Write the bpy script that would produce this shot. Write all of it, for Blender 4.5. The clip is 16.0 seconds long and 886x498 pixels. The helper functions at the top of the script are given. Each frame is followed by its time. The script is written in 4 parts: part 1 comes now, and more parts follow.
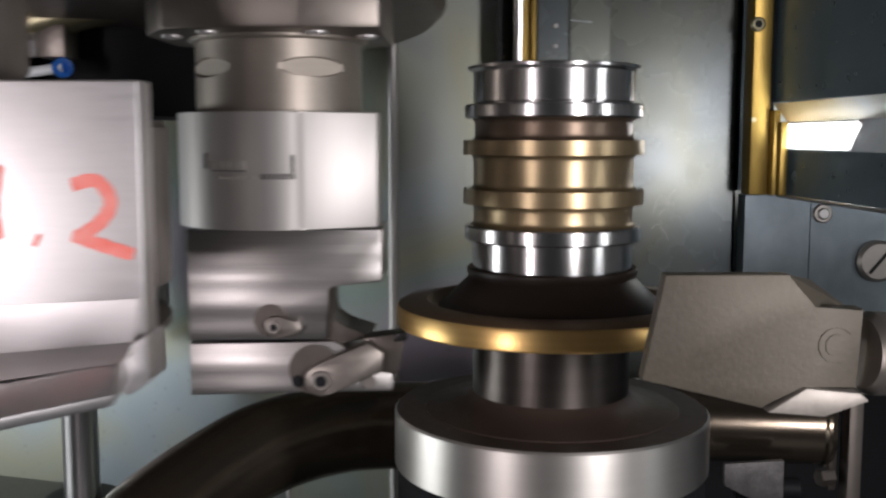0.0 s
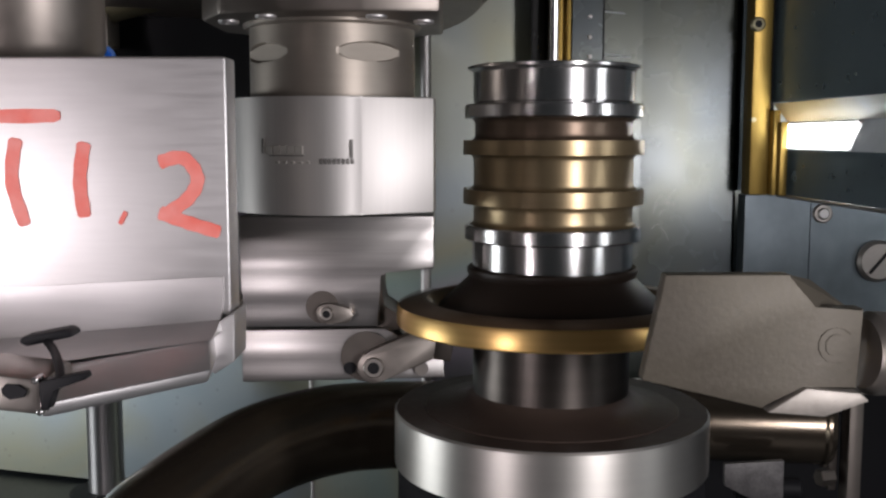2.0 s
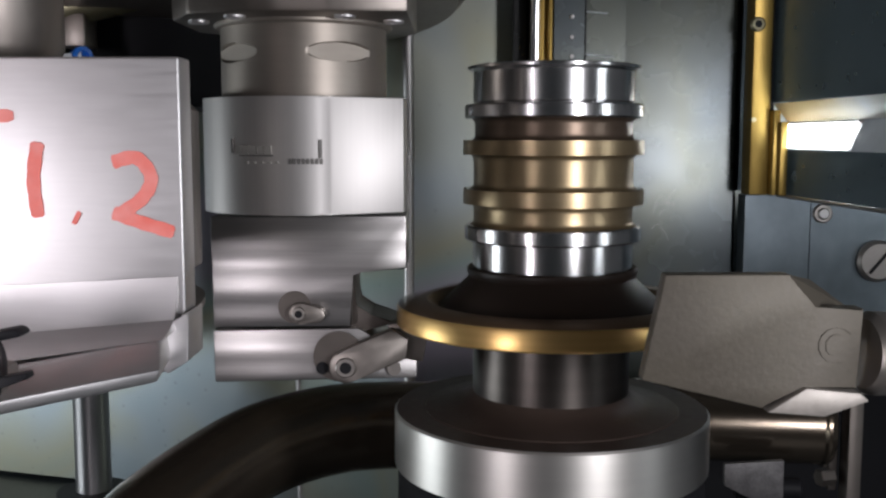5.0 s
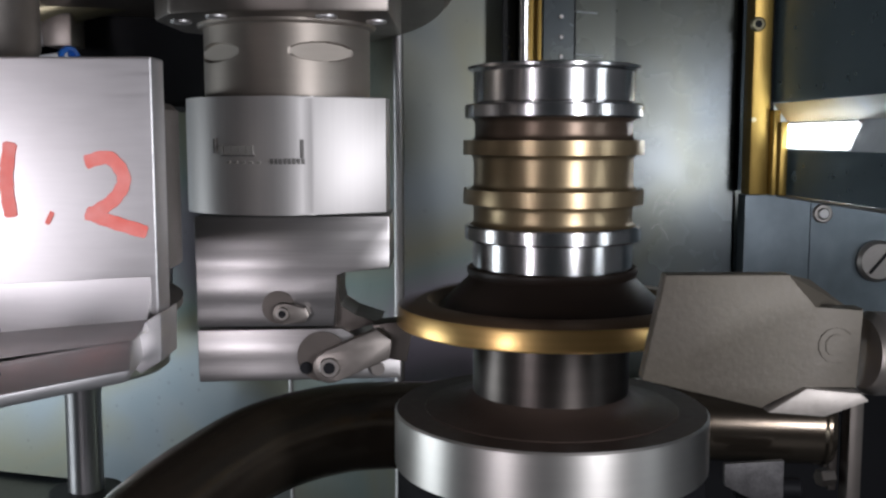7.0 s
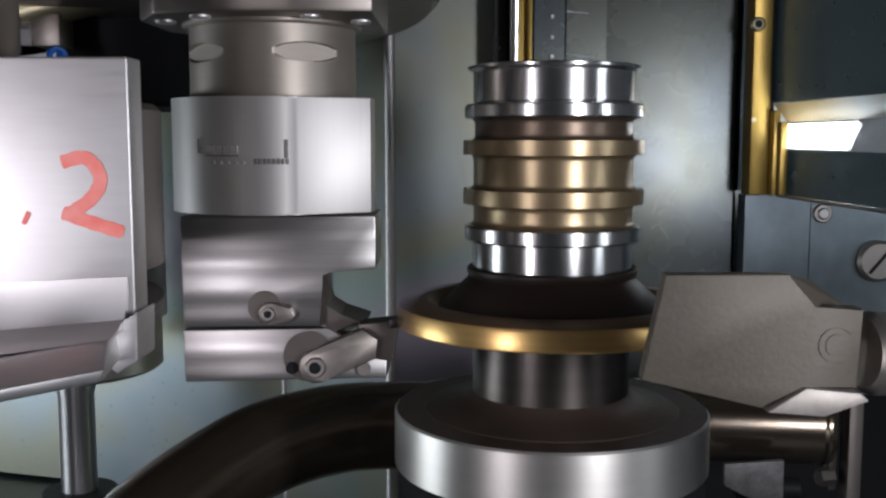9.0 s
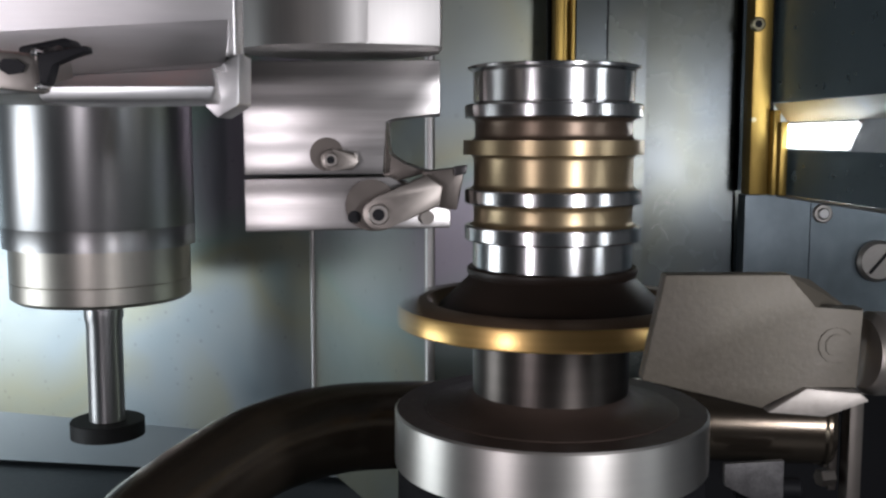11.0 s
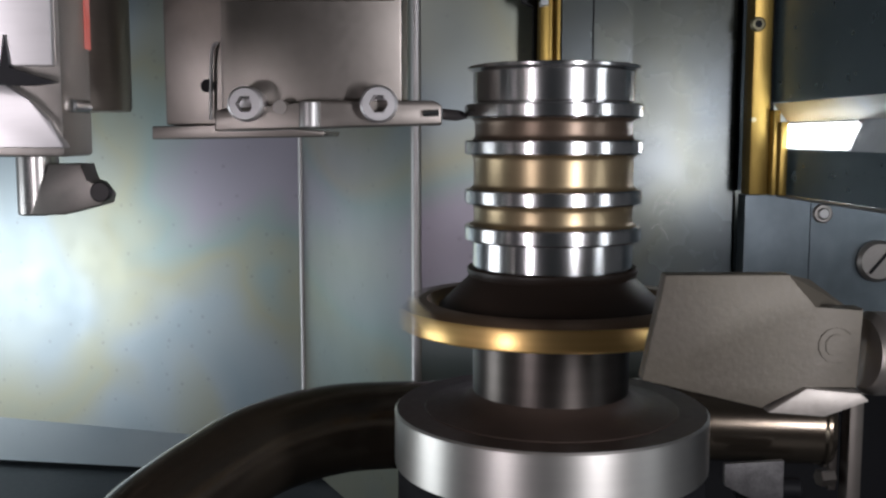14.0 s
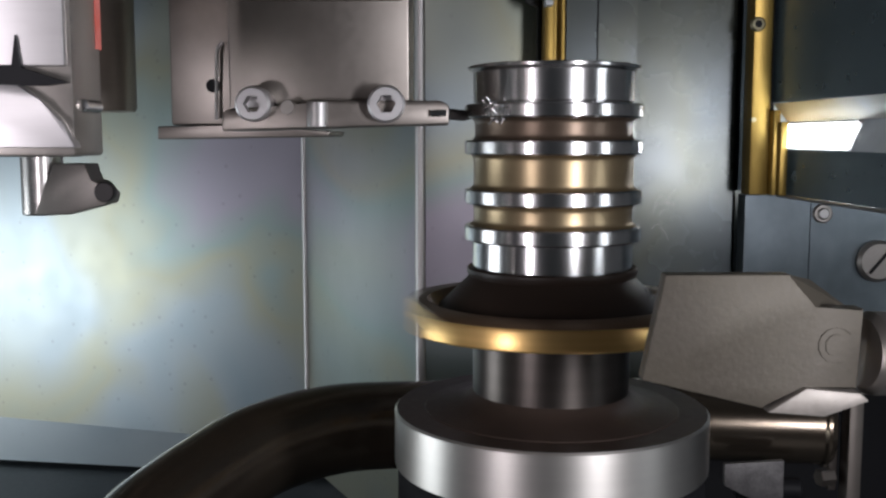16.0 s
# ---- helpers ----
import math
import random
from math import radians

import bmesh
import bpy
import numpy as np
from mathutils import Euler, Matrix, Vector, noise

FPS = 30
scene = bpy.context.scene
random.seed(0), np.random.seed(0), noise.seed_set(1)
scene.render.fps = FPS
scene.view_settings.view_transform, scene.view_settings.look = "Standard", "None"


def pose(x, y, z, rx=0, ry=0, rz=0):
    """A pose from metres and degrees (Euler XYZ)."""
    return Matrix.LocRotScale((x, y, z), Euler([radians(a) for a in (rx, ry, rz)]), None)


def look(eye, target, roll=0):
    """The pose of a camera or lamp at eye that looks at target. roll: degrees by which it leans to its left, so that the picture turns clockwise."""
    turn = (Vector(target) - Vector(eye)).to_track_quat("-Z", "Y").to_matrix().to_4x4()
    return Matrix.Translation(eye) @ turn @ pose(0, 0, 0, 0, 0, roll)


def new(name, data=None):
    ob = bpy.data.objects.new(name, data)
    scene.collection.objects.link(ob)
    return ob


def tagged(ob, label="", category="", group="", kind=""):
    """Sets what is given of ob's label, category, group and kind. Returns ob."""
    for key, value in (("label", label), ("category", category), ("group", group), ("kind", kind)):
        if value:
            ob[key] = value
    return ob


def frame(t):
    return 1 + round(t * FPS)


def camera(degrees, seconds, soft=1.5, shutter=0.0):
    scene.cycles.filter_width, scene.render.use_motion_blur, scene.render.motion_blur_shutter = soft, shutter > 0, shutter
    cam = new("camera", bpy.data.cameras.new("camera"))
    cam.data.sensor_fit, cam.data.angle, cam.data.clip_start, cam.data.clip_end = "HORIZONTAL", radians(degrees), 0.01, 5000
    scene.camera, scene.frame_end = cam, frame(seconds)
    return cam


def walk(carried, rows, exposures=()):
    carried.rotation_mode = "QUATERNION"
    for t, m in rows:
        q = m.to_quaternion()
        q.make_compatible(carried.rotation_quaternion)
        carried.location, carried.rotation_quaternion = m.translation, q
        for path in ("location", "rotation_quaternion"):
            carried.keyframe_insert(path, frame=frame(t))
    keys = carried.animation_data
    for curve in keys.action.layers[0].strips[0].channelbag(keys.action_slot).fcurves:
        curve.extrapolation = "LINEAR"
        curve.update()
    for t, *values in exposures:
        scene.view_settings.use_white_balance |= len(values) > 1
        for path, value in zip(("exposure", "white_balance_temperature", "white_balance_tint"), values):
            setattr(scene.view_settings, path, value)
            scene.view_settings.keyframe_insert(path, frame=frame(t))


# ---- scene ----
CLIP = 16.0
EYE = (-0.0410, -0.3765, 0.322)
cam = camera(47.55, CLIP, soft=2.4, shutter=0.5)
STILL = pose(*EYE, 90 - 6.284, 0, 0)
walk(cam, [(0, STILL), (CLIP, STILL)], exposures=[
    (0.0, 0.14, 6700, 12), (0.8, 0.0, 6690, 12), (2.0, 0, 6650, 12), (4.2, 0, 6450, 10), (6.5, 0, 6250, 10), (9.2, 0, 6200, 10),
    (11.5, 0, 6350, 10), (12.1, 0, 6350, 10), (12.6, 0, 6200, 9), (13.4, 0, 6200, 9), (14.0, 0, 6350, 11), (16.0, 0, 6350, 11)])

# ---- light: the cabin's lamps ----
world = bpy.data.worlds.new("cabin_dark")
scene.world = world
world.use_nodes = True
world.node_tree.nodes["Background"].inputs[0].default_value = (0.55, 0.65, 0.75, 1)
world.node_tree.nodes["Background"].inputs[1].default_value = 0.045


def lamp(name, eye, target, sx, sy, watts, colour):
    data = bpy.data.lights.new(name, "AREA")
    data.shape, data.size, data.size_y, data.energy, data.color = "RECTANGLE", sx, sy, watts, colour
    ob = new(name, data)
    ob.matrix_basis = look(eye, target)
    return ob


lamp("work_light", (0.185, -0.40, 0.31), (0.02, 0.10, 0.25), 0.05, 0.13, 1.1, (0.98, 0.96, 1.0))
lamp("work_light", (-0.30, -0.42, 0.27), (-0.12, 0.25, 0.24), 0.05, 0.14, 0.60, (1.0, 0.93, 0.98))
lamp("side_light", (-1.05, 0.12, 0.105), (-0.33, 0.50, 0.11), 0.42, 0.20, 2.25, (0.90, 0.96, 1.0))
lamp("door_light", (0.50, -0.27, 0.32), (0.0, 0.0, 0.28), 0.10, 0.20, 0.32, (0.90, 0.95, 1.0))

# ---- materials ----


def mat(name, base, rough=0.4, metal=0.0, tint=None, mix=0.35, scale=40, stretch=(1, 1, 1), fine=400, bump=0.05, rough_var=0.08, gloss_aniso=0.0, grainy=0.14, spec=0.5, spun=False):
    """A surface with broad stains, fine grain and a little relief, in object space."""
    m = bpy.data.materials.new(name)
    m.use_nodes = True
    nt = m.node_tree
    n, l = nt.nodes, nt.links
    b = n["Principled BSDF"]
    tc, mp = n.new("ShaderNodeTexCoord"), n.new("ShaderNodeMapping")
    mp.inputs["Scale"].default_value = stretch
    l.new(tc.outputs["Object"], mp.inputs["Vector"])
    big, small = n.new("ShaderNodeTexNoise"), n.new("ShaderNodeTexNoise")
    big.inputs["Scale"].default_value, big.inputs["Detail"].default_value = scale, 6
    small.inputs["Scale"].default_value, small.inputs["Detail"].default_value = fine, 4
    l.new((mp if spun else tc).outputs[0 if spun else "Object"], big.inputs["Vector"])
    l.new(mp.outputs["Vector"], small.inputs["Vector"])
    ramp = n.new("ShaderNodeValToRGB")
    ramp.color_ramp.elements[0].position, ramp.color_ramp.elements[1].position = 0.35, 0.68
    t = tint or tuple(c * 0.75 for c in base)
    ramp.color_ramp.elements[0].color = (*base, 1)
    ramp.color_ramp.elements[1].color = tuple(a * (1 - mix) + c * mix for a, c in zip(base, t)) + (1,)
    l.new(big.outputs["Fac"], ramp.inputs["Fac"])
    grain = n.new("ShaderNodeMix")
    grain.data_type, grain.blend_type = "RGBA", "MULTIPLY"
    grain.inputs["Factor"].default_value = grainy
    l.new(ramp.outputs["Color"], grain.inputs["A"])
    gr = n.new("ShaderNodeMapRange")
    gr.inputs["From Min"].default_value, gr.inputs["From Max"].default_value = 0.3, 0.7
    gr.inputs["To Min"].default_value, gr.inputs["To Max"].default_value = 0.7, 1.1
    l.new(small.outputs["Fac"], gr.inputs["Value"])
    l.new(gr.outputs["Result"], grain.inputs["B"])
    l.new(grain.outputs["Result"], b.inputs["Base Color"])
    rr = n.new("ShaderNodeMapRange")
    rr.inputs["To Min"].default_value, rr.inputs["To Max"].default_value = max(0.03, rough - rough_var), rough + rough_var
    l.new(small.outputs["Fac"], rr.inputs["Value"])
    l.new(rr.outputs["Result"], b.inputs["Roughness"])
    b.inputs["Metallic"].default_value = metal
    b.inputs["Specular IOR Level"].default_value = spec
    if gloss_aniso:
        tg = n.new("ShaderNodeTangent")
        tg.direction_type, tg.axis = "RADIAL", "Z"
        b.inputs["Anisotropic"].default_value, b.inputs["Anisotropic Rotation"].default_value = gloss_aniso, 0.25
        l.new(tg.outputs["Tangent"], b.inputs["Tangent"])
    if bump:
        bp = n.new("ShaderNodeBump")
        bp.inputs["Strength"].default_value, bp.inputs["Distance"].default_value = bump, 0.0006
        l.new(small.outputs["Fac"], bp.inputs["Height"])
        l.new(bp.outputs["Normal"], b.inputs["Normal"])
    return m


TURNED = mat("turned_steel", (0.68, 0.67, 0.665), 0.25, 1, mix=0.1, stretch=(0.02, 0.02, 1), fine=90, bump=0.0, rough_var=0.01, gloss_aniso=0.75, grainy=0.05)
RAW = mat("forged_scale_bronze_brown", (0.36, 0.275, 0.165), 0.36, 0.85, (0.27, 0.20, 0.115), 0.6, 160, (0.0, 0.0, 1), 900, 0.0, 0.03, gloss_aniso=0.45, spun=True)
RAW_DARK = mat("dark_brown_forging", (0.155, 0.112, 0.082), 0.38, 0.75, (0.11, 0.08, 0.058), 0.6, 160, (0.0, 0.0, 1), 900, 0.0, 0.03, gloss_aniso=0.45, spun=True)
NECK = mat("grey_brown_neck_steel", (0.12, 0.105, 0.095), 0.36, 1, (0.08, 0.07, 0.064), 0.5, 150, (0.0, 0.0, 1), 700, 0.0, 0.02, gloss_aniso=0.4, grainy=0.08, spun=True)
GOLD_EDGE = mat("straw_tempered_steel", (0.88, 0.58, 0.23), 0.34, 0.85, (0.70, 0.43, 0.14), 0.6, 300, (0.0, 0.0, 1), 900, 0.0, 0.03, gloss_aniso=0.45, spun=True)
FLANGE = mat("brown_flange_scale", (0.15, 0.095, 0.055), 0.42, 0.4, (0.10, 0.062, 0.036), 0.6, 200, (0.0, 0.0, 1), 700, 0.0, spun=True)
DARK_RAW = mat("dark_forging_scale", (0.020, 0.013, 0.0095), 0.45, 0.0, (0.030, 0.019, 0.013), 0.6, 120, (0.0, 0.0, 1), 500, 0.0, spec=0.3, spun=True)
CHUCK = mat("ground_chuck_steel", (0.82, 0.785, 0.735), 0.40, 1, mix=0.15, stretch=(0.02, 0.02, 2), fine=200, bump=0.0, rough_var=0.02, gloss_aniso=0.6, grainy=0.08)
CHUCK_TOP = mat("oiled_chuck_face", (0.052, 0.036, 0.029), 0.45, 0.0, (0.036, 0.025, 0.020), 0.6, 60, (1, 1, 1), 300, 0.03, spec=0.35)
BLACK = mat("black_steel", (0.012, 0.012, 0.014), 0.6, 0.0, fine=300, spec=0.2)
PIPE = mat("oiled_dark_pipe", (0.15, 0.122, 0.095), 0.22, 0.85, (0.20, 0.155, 0.105), 0.6, 18, (1, 1, 1), 350, 0.03, 0.05)
STEEL = mat("milled_tool_steel", (0.60, 0.58, 0.56), 0.30, 1, (0.50, 0.47, 0.44), 0.5, 30, (0.15, 1, 5), 260, 0.03)
HEAD = mat("ground_head_steel", (0.62, 0.595, 0.575), 0.52, 0.85, (0.64, 0.61, 0.59), 0.4, 22, (6, 6, 0.1), 160, 0.0, 0.02, gloss_aniso=0.3, grainy=0.12)
BRUSHED = mat("ground_holder_steel", (0.58, 0.565, 0.555), 0.50, 1, (0.60, 0.58, 0.565), 0.4, 22, (3, 3, 0.15), 160, 0.0, 0.01, gloss_aniso=0.4, grainy=0.05)
SHANK = mat("round_shank_steel", (0.41, 0.365, 0.32), 0.50, 0.85, (0.36, 0.315, 0.27), 0.5, 30, (0.3, 0.3, 3), 200, 0.0, 0.03, gloss_aniso=0.3)
SATIN = mat("satin_block_steel", (0.72, 0.70, 0.70), 0.50, 1, (0.60, 0.58, 0.575), 0.5, 45, (0.3, 1, 4), 240, 0.02)
DULL = mat("dull_grey_steel", (0.42, 0.39, 0.36), 0.42, 0.9, (0.27, 0.24, 0.215), 0.5, 25, (1, 1, 1), 350, 0.08)
SPECKED = mat("oil_specked_grey_plate", (0.19, 0.18, 0.18), 0.5, 0.4, (0.10, 0.095, 0.095), 0.8, 180, (1, 1, 1), 900, 0.3, grainy=0.6)
DULL_DARK = mat("dark_dull_steel", (0.16, 0.14, 0.125), 0.45, 0.8, (0.11, 0.095, 0.085), 0.5, 40, (1, 1, 1), 300, 0.03)
CLAMP = mat("brown_grey_clamp_steel", (0.29, 0.26, 0.235), 0.42, 0.9, (0.22, 0.195, 0.175), 0.5, 60, (1, 1, 1), 350, 0.03)
SPINDLE = mat("turned_spindle_steel", (0.56, 0.55, 0.55), 0.38, 1, (0.50, 0.485, 0.48), 0.4, 12, (0.3, 0.3, 2), 120, 0.0, 0.02, gloss_aniso=0.6, grainy=0.06)
CAP = mat("cream_ground_cap", (0.60, 0.56, 0.50), 0.42, 0.9, (0.54, 0.50, 0.445), 0.5, 14, (0.3, 0.3, 2), 160, 0.0, 0.02, gloss_aniso=0.4, grainy=0.06)
MILLED = mat("milled_insert_block_steel", (0.47, 0.45, 0.44), 0.38, 1, (0.42, 0.395, 0.38), 0.6, 40, (0.1, 1, 6), 300, 0.0, 0.06, grainy=0.3)


def waves(m, period, deep):
    """Shallow cutter waves across a milled face."""
    n, l = m.node_tree.nodes, m.node_tree.links
    tc, w, bp = n.new("ShaderNodeTexCoord"), n.new("ShaderNodeTexWave"), n.new("ShaderNodeBump")
    w.wave_type, w.bands_direction = "BANDS", "Z"
    w.inputs["Scale"].default_value, w.inputs["Distortion"].default_value = 2 * math.pi / (20 * period), 1.6
    w.inputs["Detail"].default_value, w.inputs["Detail Scale"].default_value = 1.5, 0.25
    l.new(tc.outputs["Object"], w.inputs["Vector"])
    l.new(w.outputs["Fac"], bp.inputs["Height"])
    bp.inputs["Strength"].default_value, bp.inputs["Distance"].default_value = 1.0, deep
    l.new(bp.outputs["Normal"], n["Principled BSDF"].inputs["Normal"])


waves(MILLED, 0.011, 0.00022)
TURRET = mat("turret_grey_brown_steel", (0.25, 0.222, 0.20), 0.42, 0.9, (0.16, 0.142, 0.125), 0.5, 18, (1, 1, 1), 250, 0.05)
NOZZLE_PALE = mat("pale_chamfer_steel", (0.33, 0.30, 0.27), 0.50, 0.5, (0.22, 0.20, 0.18), 0.6, 90, (1, 1, 1), 500, 0.10, grainy=0.3)
NOZZLE = mat("bead_blasted_grey_steel", (0.112, 0.098, 0.074), 0.56, 0.3, (0.085, 0.073, 0.058), 0.8, 26, (1, 1, 1), 700, 0.16, grainy=0.35)


def zinc(name, stops, scale, rough, spots=0.0, stretch=(1, 1, 1), metal=0.92):
    """Passivated zinc sheet: clouded chromate colours, dull spots, slight waviness."""
    m = mat(name, (0.5, 0.5, 0.5), rough, metal, None, 0.3, scale, (1, 1, 1), 45, 0.006, 0.05)
    n, l = m.node_tree.nodes, m.node_tree.links
    b = n["Principled BSDF"]
    tc, mp, big, ramp = n.new("ShaderNodeTexCoord"), n.new("ShaderNodeMapping"), n.new("ShaderNodeTexNoise"), n.new("ShaderNodeValToRGB")
    mp.inputs["Scale"].default_value = stretch
    l.new(tc.outputs["Object"], mp.inputs["Vector"])
    l.new(mp.outputs["Vector"], big.inputs["Vector"])
    big.inputs["Scale"].default_value, big.inputs["Detail"].default_value, big.inputs["Distortion"].default_value = scale, 2.5, 0.6
    e = ramp.color_ramp.elements
    while len(e) < len(stops):
        e.new(0.5)
    for k, (p, c) in enumerate(stops):
        e[k].position, e[k].color = p, (*c, 1)
    l.new(big.outputs["Fac"], ramp.inputs["Fac"])
    sp, sr, mx = n.new("ShaderNodeTexVoronoi"), n.new("ShaderNodeMapRange"), n.new("ShaderNodeMix")
    sp.inputs["Scale"].default_value = 70
    l.new(tc.outputs["Object"], sp.inputs["Vector"])
    sr.inputs["From Min"].default_value, sr.inputs["From Max"].default_value = 0.05, 0.16
    sr.inputs["To Min"].default_value, sr.inputs["To Max"].default_value = spots, 0.0
    l.new(sp.outputs["Distance"], sr.inputs["Value"])
    mx.data_type = "RGBA"
    l.new(sr.outputs["Result"], mx.inputs["Factor"])
    l.new(ramp.outputs["Color"], mx.inputs["A"])
    mx.inputs["B"].default_value = (0.20, 0.20, 0.20, 1)
    l.new(mx.outputs["Result"], b.inputs["Base Color"])
    return m


ZINC = zinc("zinc_plated_sheet", ((0.28, (0.24, 0.335, 0.395)), (0.42, (0.35, 0.40, 0.42)), (0.50, (0.385, 0.39, 0.30)), (0.57, (0.32, 0.39, 0.37)), (0.68, (0.40, 0.37, 0.43))), 3.6, 0.36, 0.35, metal=0.68)
ZINC_DARK = zinc("zinc_wall_sheet", ((0.30, (0.38, 0.46, 0.51)), (0.45, (0.48, 0.55, 0.58)), (0.58, (0.53, 0.585, 0.60)), (0.68, (0.50, 0.54, 0.46))), 3.0, 0.38, 0.1, metal=0.6)
ZINC_SIDE = mat("blue_grey_zinc_plate", (0.24, 0.285, 0.315), 0.33, 0.6, (0.15, 0.18, 0.20), 0.85, 32, (1, 1, 0.5), 130, 0.02, grainy=0.25)
HATCH = mat("dull_blue_grey_sheet", (0.34, 0.42, 0.46), 0.30, 0.75, (0.26, 0.33, 0.37), 0.6, 12, (1, 1, 1), 120, 0.01)
ZINC_SCRATCHED = zinc("scratched_zinc_plate", ((0.30, (0.062, 0.080, 0.087)), (0.44, (0.085, 0.102, 0.108)), (0.56, (0.108, 0.118, 0.098)), (0.68, (0.120, 0.138, 0.146))), 7.0, 0.27, 0.2, (1.2, 1.2, 0.8), 0.4)
BRASS_DULL = mat("dull_yellow_chromate", (0.34, 0.31, 0.20), 0.36, 0.9, (0.25, 0.23, 0.16), 0.5, 40, (1, 1, 1), 200, 0.02)
BRASS = mat("brass_profile", (0.40, 0.27, 0.075), 0.40, 0.9, (0.29, 0.19, 0.05), 0.5, 25, (2, 2, 0.3), 200, 0.04)
PALE = mat("pale_white", (0.78, 0.82, 0.84), 0.35, 0.0, (0.52, 0.56, 0.58), 0.5, 40, (1, 1, 1), 200, 0.02)


def ledge_reflection():
    """Pale sheet; the brass's yellow reflection is painted half way along."""
    m = mat("ledge_with_brass_reflection", (0.66, 0.54, 0.30), 0.4, 0.2, bump=0.02, fine=200)
    n, l = m.node_tree.nodes, m.node_tree.links
    b = n["Principled BSDF"]
    tc, sep, rng, noi, add_, mx = (n.new("ShaderNode" + k) for k in ("TexCoord", "SeparateXYZ", "MapRange", "TexNoise", "Math", "Mix"))
    l.new(tc.outputs["Object"], sep.inputs[0])
    l.new(tc.outputs["Object"], noi.inputs["Vector"])
    noi.inputs["Scale"].default_value = 60
    rng.inputs["From Min"].default_value, rng.inputs["From Max"].default_value = 0.10, 0.17
    l.new(sep.outputs["Y"], rng.inputs["Value"])
    add_.operation = "MULTIPLY_ADD"
    l.new(noi.outputs["Fac"], add_.inputs[0])
    add_.inputs[1].default_value = 0.4
    l.new(rng.outputs["Result"], add_.inputs[2])
    add_.use_clamp = True
    mx.data_type = "RGBA"
    l.new(add_.outputs[0], mx.inputs["Factor"])
    mx.inputs["A"].default_value, mx.inputs["B"].default_value = (0.80, 0.84, 0.86, 1), (0.70, 0.55, 0.28, 1)
    l.new(mx.outputs["Result"], b.inputs["Base Color"])
    return m


LEDGE = ledge_reflection()
# emits to imitate a blown-out white reflection on the sheet
GLOW = bpy.data.materials.new("reflection_glow")
GLOW.use_nodes = True
GLOW.node_tree.nodes["Principled BSDF"].inputs["Base Color"].default_value = (0.85, 0.88, 0.9, 1)
GLOW.node_tree.nodes["Principled BSDF"].inputs["Emission Color"].default_value = (0.93, 0.98, 1.0, 1)
GLOW.node_tree.nodes["Principled BSDF"].inputs["Emission Strength"].default_value = 6.0
RED = mat("red_marker_ink", (0.86, 0.17, 0.13), 0.5, 0, (0.90, 0.36, 0.32), 0.7, 120, (1, 1, 1), 500, 0.0)
ETCH_PALE = mat("pale_laser_etching", (0.42, 0.40, 0.37), 0.6, 0.6, fine=500, bump=0)
ETCH = mat("laser_etching", (0.19, 0.18, 0.17), 0.6, 0.6, fine=500, bump=0)
CARBIDE = mat("coated_carbide", (0.05, 0.045, 0.045), 0.35, 0.4, fine=500)
BLUE = mat("blue_plastic", (0.02, 0.16, 0.62), 0.35, 0, fine=300, bump=0.02)
RUBBER = mat("black_rubber", (0.018, 0.018, 0.018), 0.6, 0, fine=300)
FLOOR = mat("dark_chip_pan_paint", (0.045, 0.055, 0.06), 0.45, 0, (0.03, 0.035, 0.035), 0.6, 12, (1, 1, 1), 200, 0.06)
SHELL = mat("cabin_grey_paint", (0.36, 0.375, 0.385), 0.5, 0.0, (0.30, 0.315, 0.325), 0.5, 6, (1, 1, 1), 120, 0.04)

# ---- mesh helpers ----
IDENT = Matrix.Identity(4)


def part(name, bm, material, parent=None, label="", at=IDENT, smooth=True):
    """Links a bmesh as one mesh object, under a thing or a part."""
    bm.transform(at)
    bmesh.ops.recalc_face_normals(bm, faces=bm.faces)
    me = bpy.data.meshes.new(name)
    bm.to_mesh(me)
    bm.free()
    me.materials.append(material)
    if smooth:
        for q in me.polygons:
            q.use_smooth = True
        me.set_sharp_from_angle(angle=radians(32))
    ob = new(name, me)
    if parent is not None:
        ob.parent = parent
    if label:
        tagged(ob, label)
    return ob


def box(lo, hi, bev=0.0, seg=2):
    bm = bmesh.new()
    bmesh.ops.create_cube(bm, size=1, matrix=Matrix.Translation([(a + b) / 2 for a, b in zip(lo, hi)]) @ Matrix.Diagonal([abs(b - a) for a, b in zip(lo, hi)] + [1]))
    if bev:
        bmesh.ops.bevel(bm, geom=bm.edges[:], offset=bev, segments=seg, profile=0.5, affect="EDGES")
    return bm


def add(bm, other):
    me = bpy.data.meshes.new("tmp")
    other.to_mesh(me)
    other.free()
    bm.from_mesh(me)
    bpy.data.meshes.remove(me)
    return bm


def lathe(profile, seg=96, axis=(0, 0), a0=0.0, a1=360.0):
    """Turns (radius, height) pairs round an upright axis."""
    bm = bmesh.new()
    full = a1 - a0 >= 359.9
    n = seg if full else seg + 1
    rings = []
    for k in range(n):
        a = radians(a0 + (a1 - a0) * k / seg)
        rings.append([bm.verts.new((axis[0] + r * math.cos(a), axis[1] + r * math.sin(a), z)) for r, z in profile])
    for k in range(seg):
        p, q = rings[k], rings[(k + 1) % n]
        for i in range(len(profile) - 1):
            bm.faces.new((p[i], q[i], q[i + 1], p[i + 1]))
    bmesh.ops.remove_doubles(bm, verts=bm.verts, dist=1e-6)
    return bm


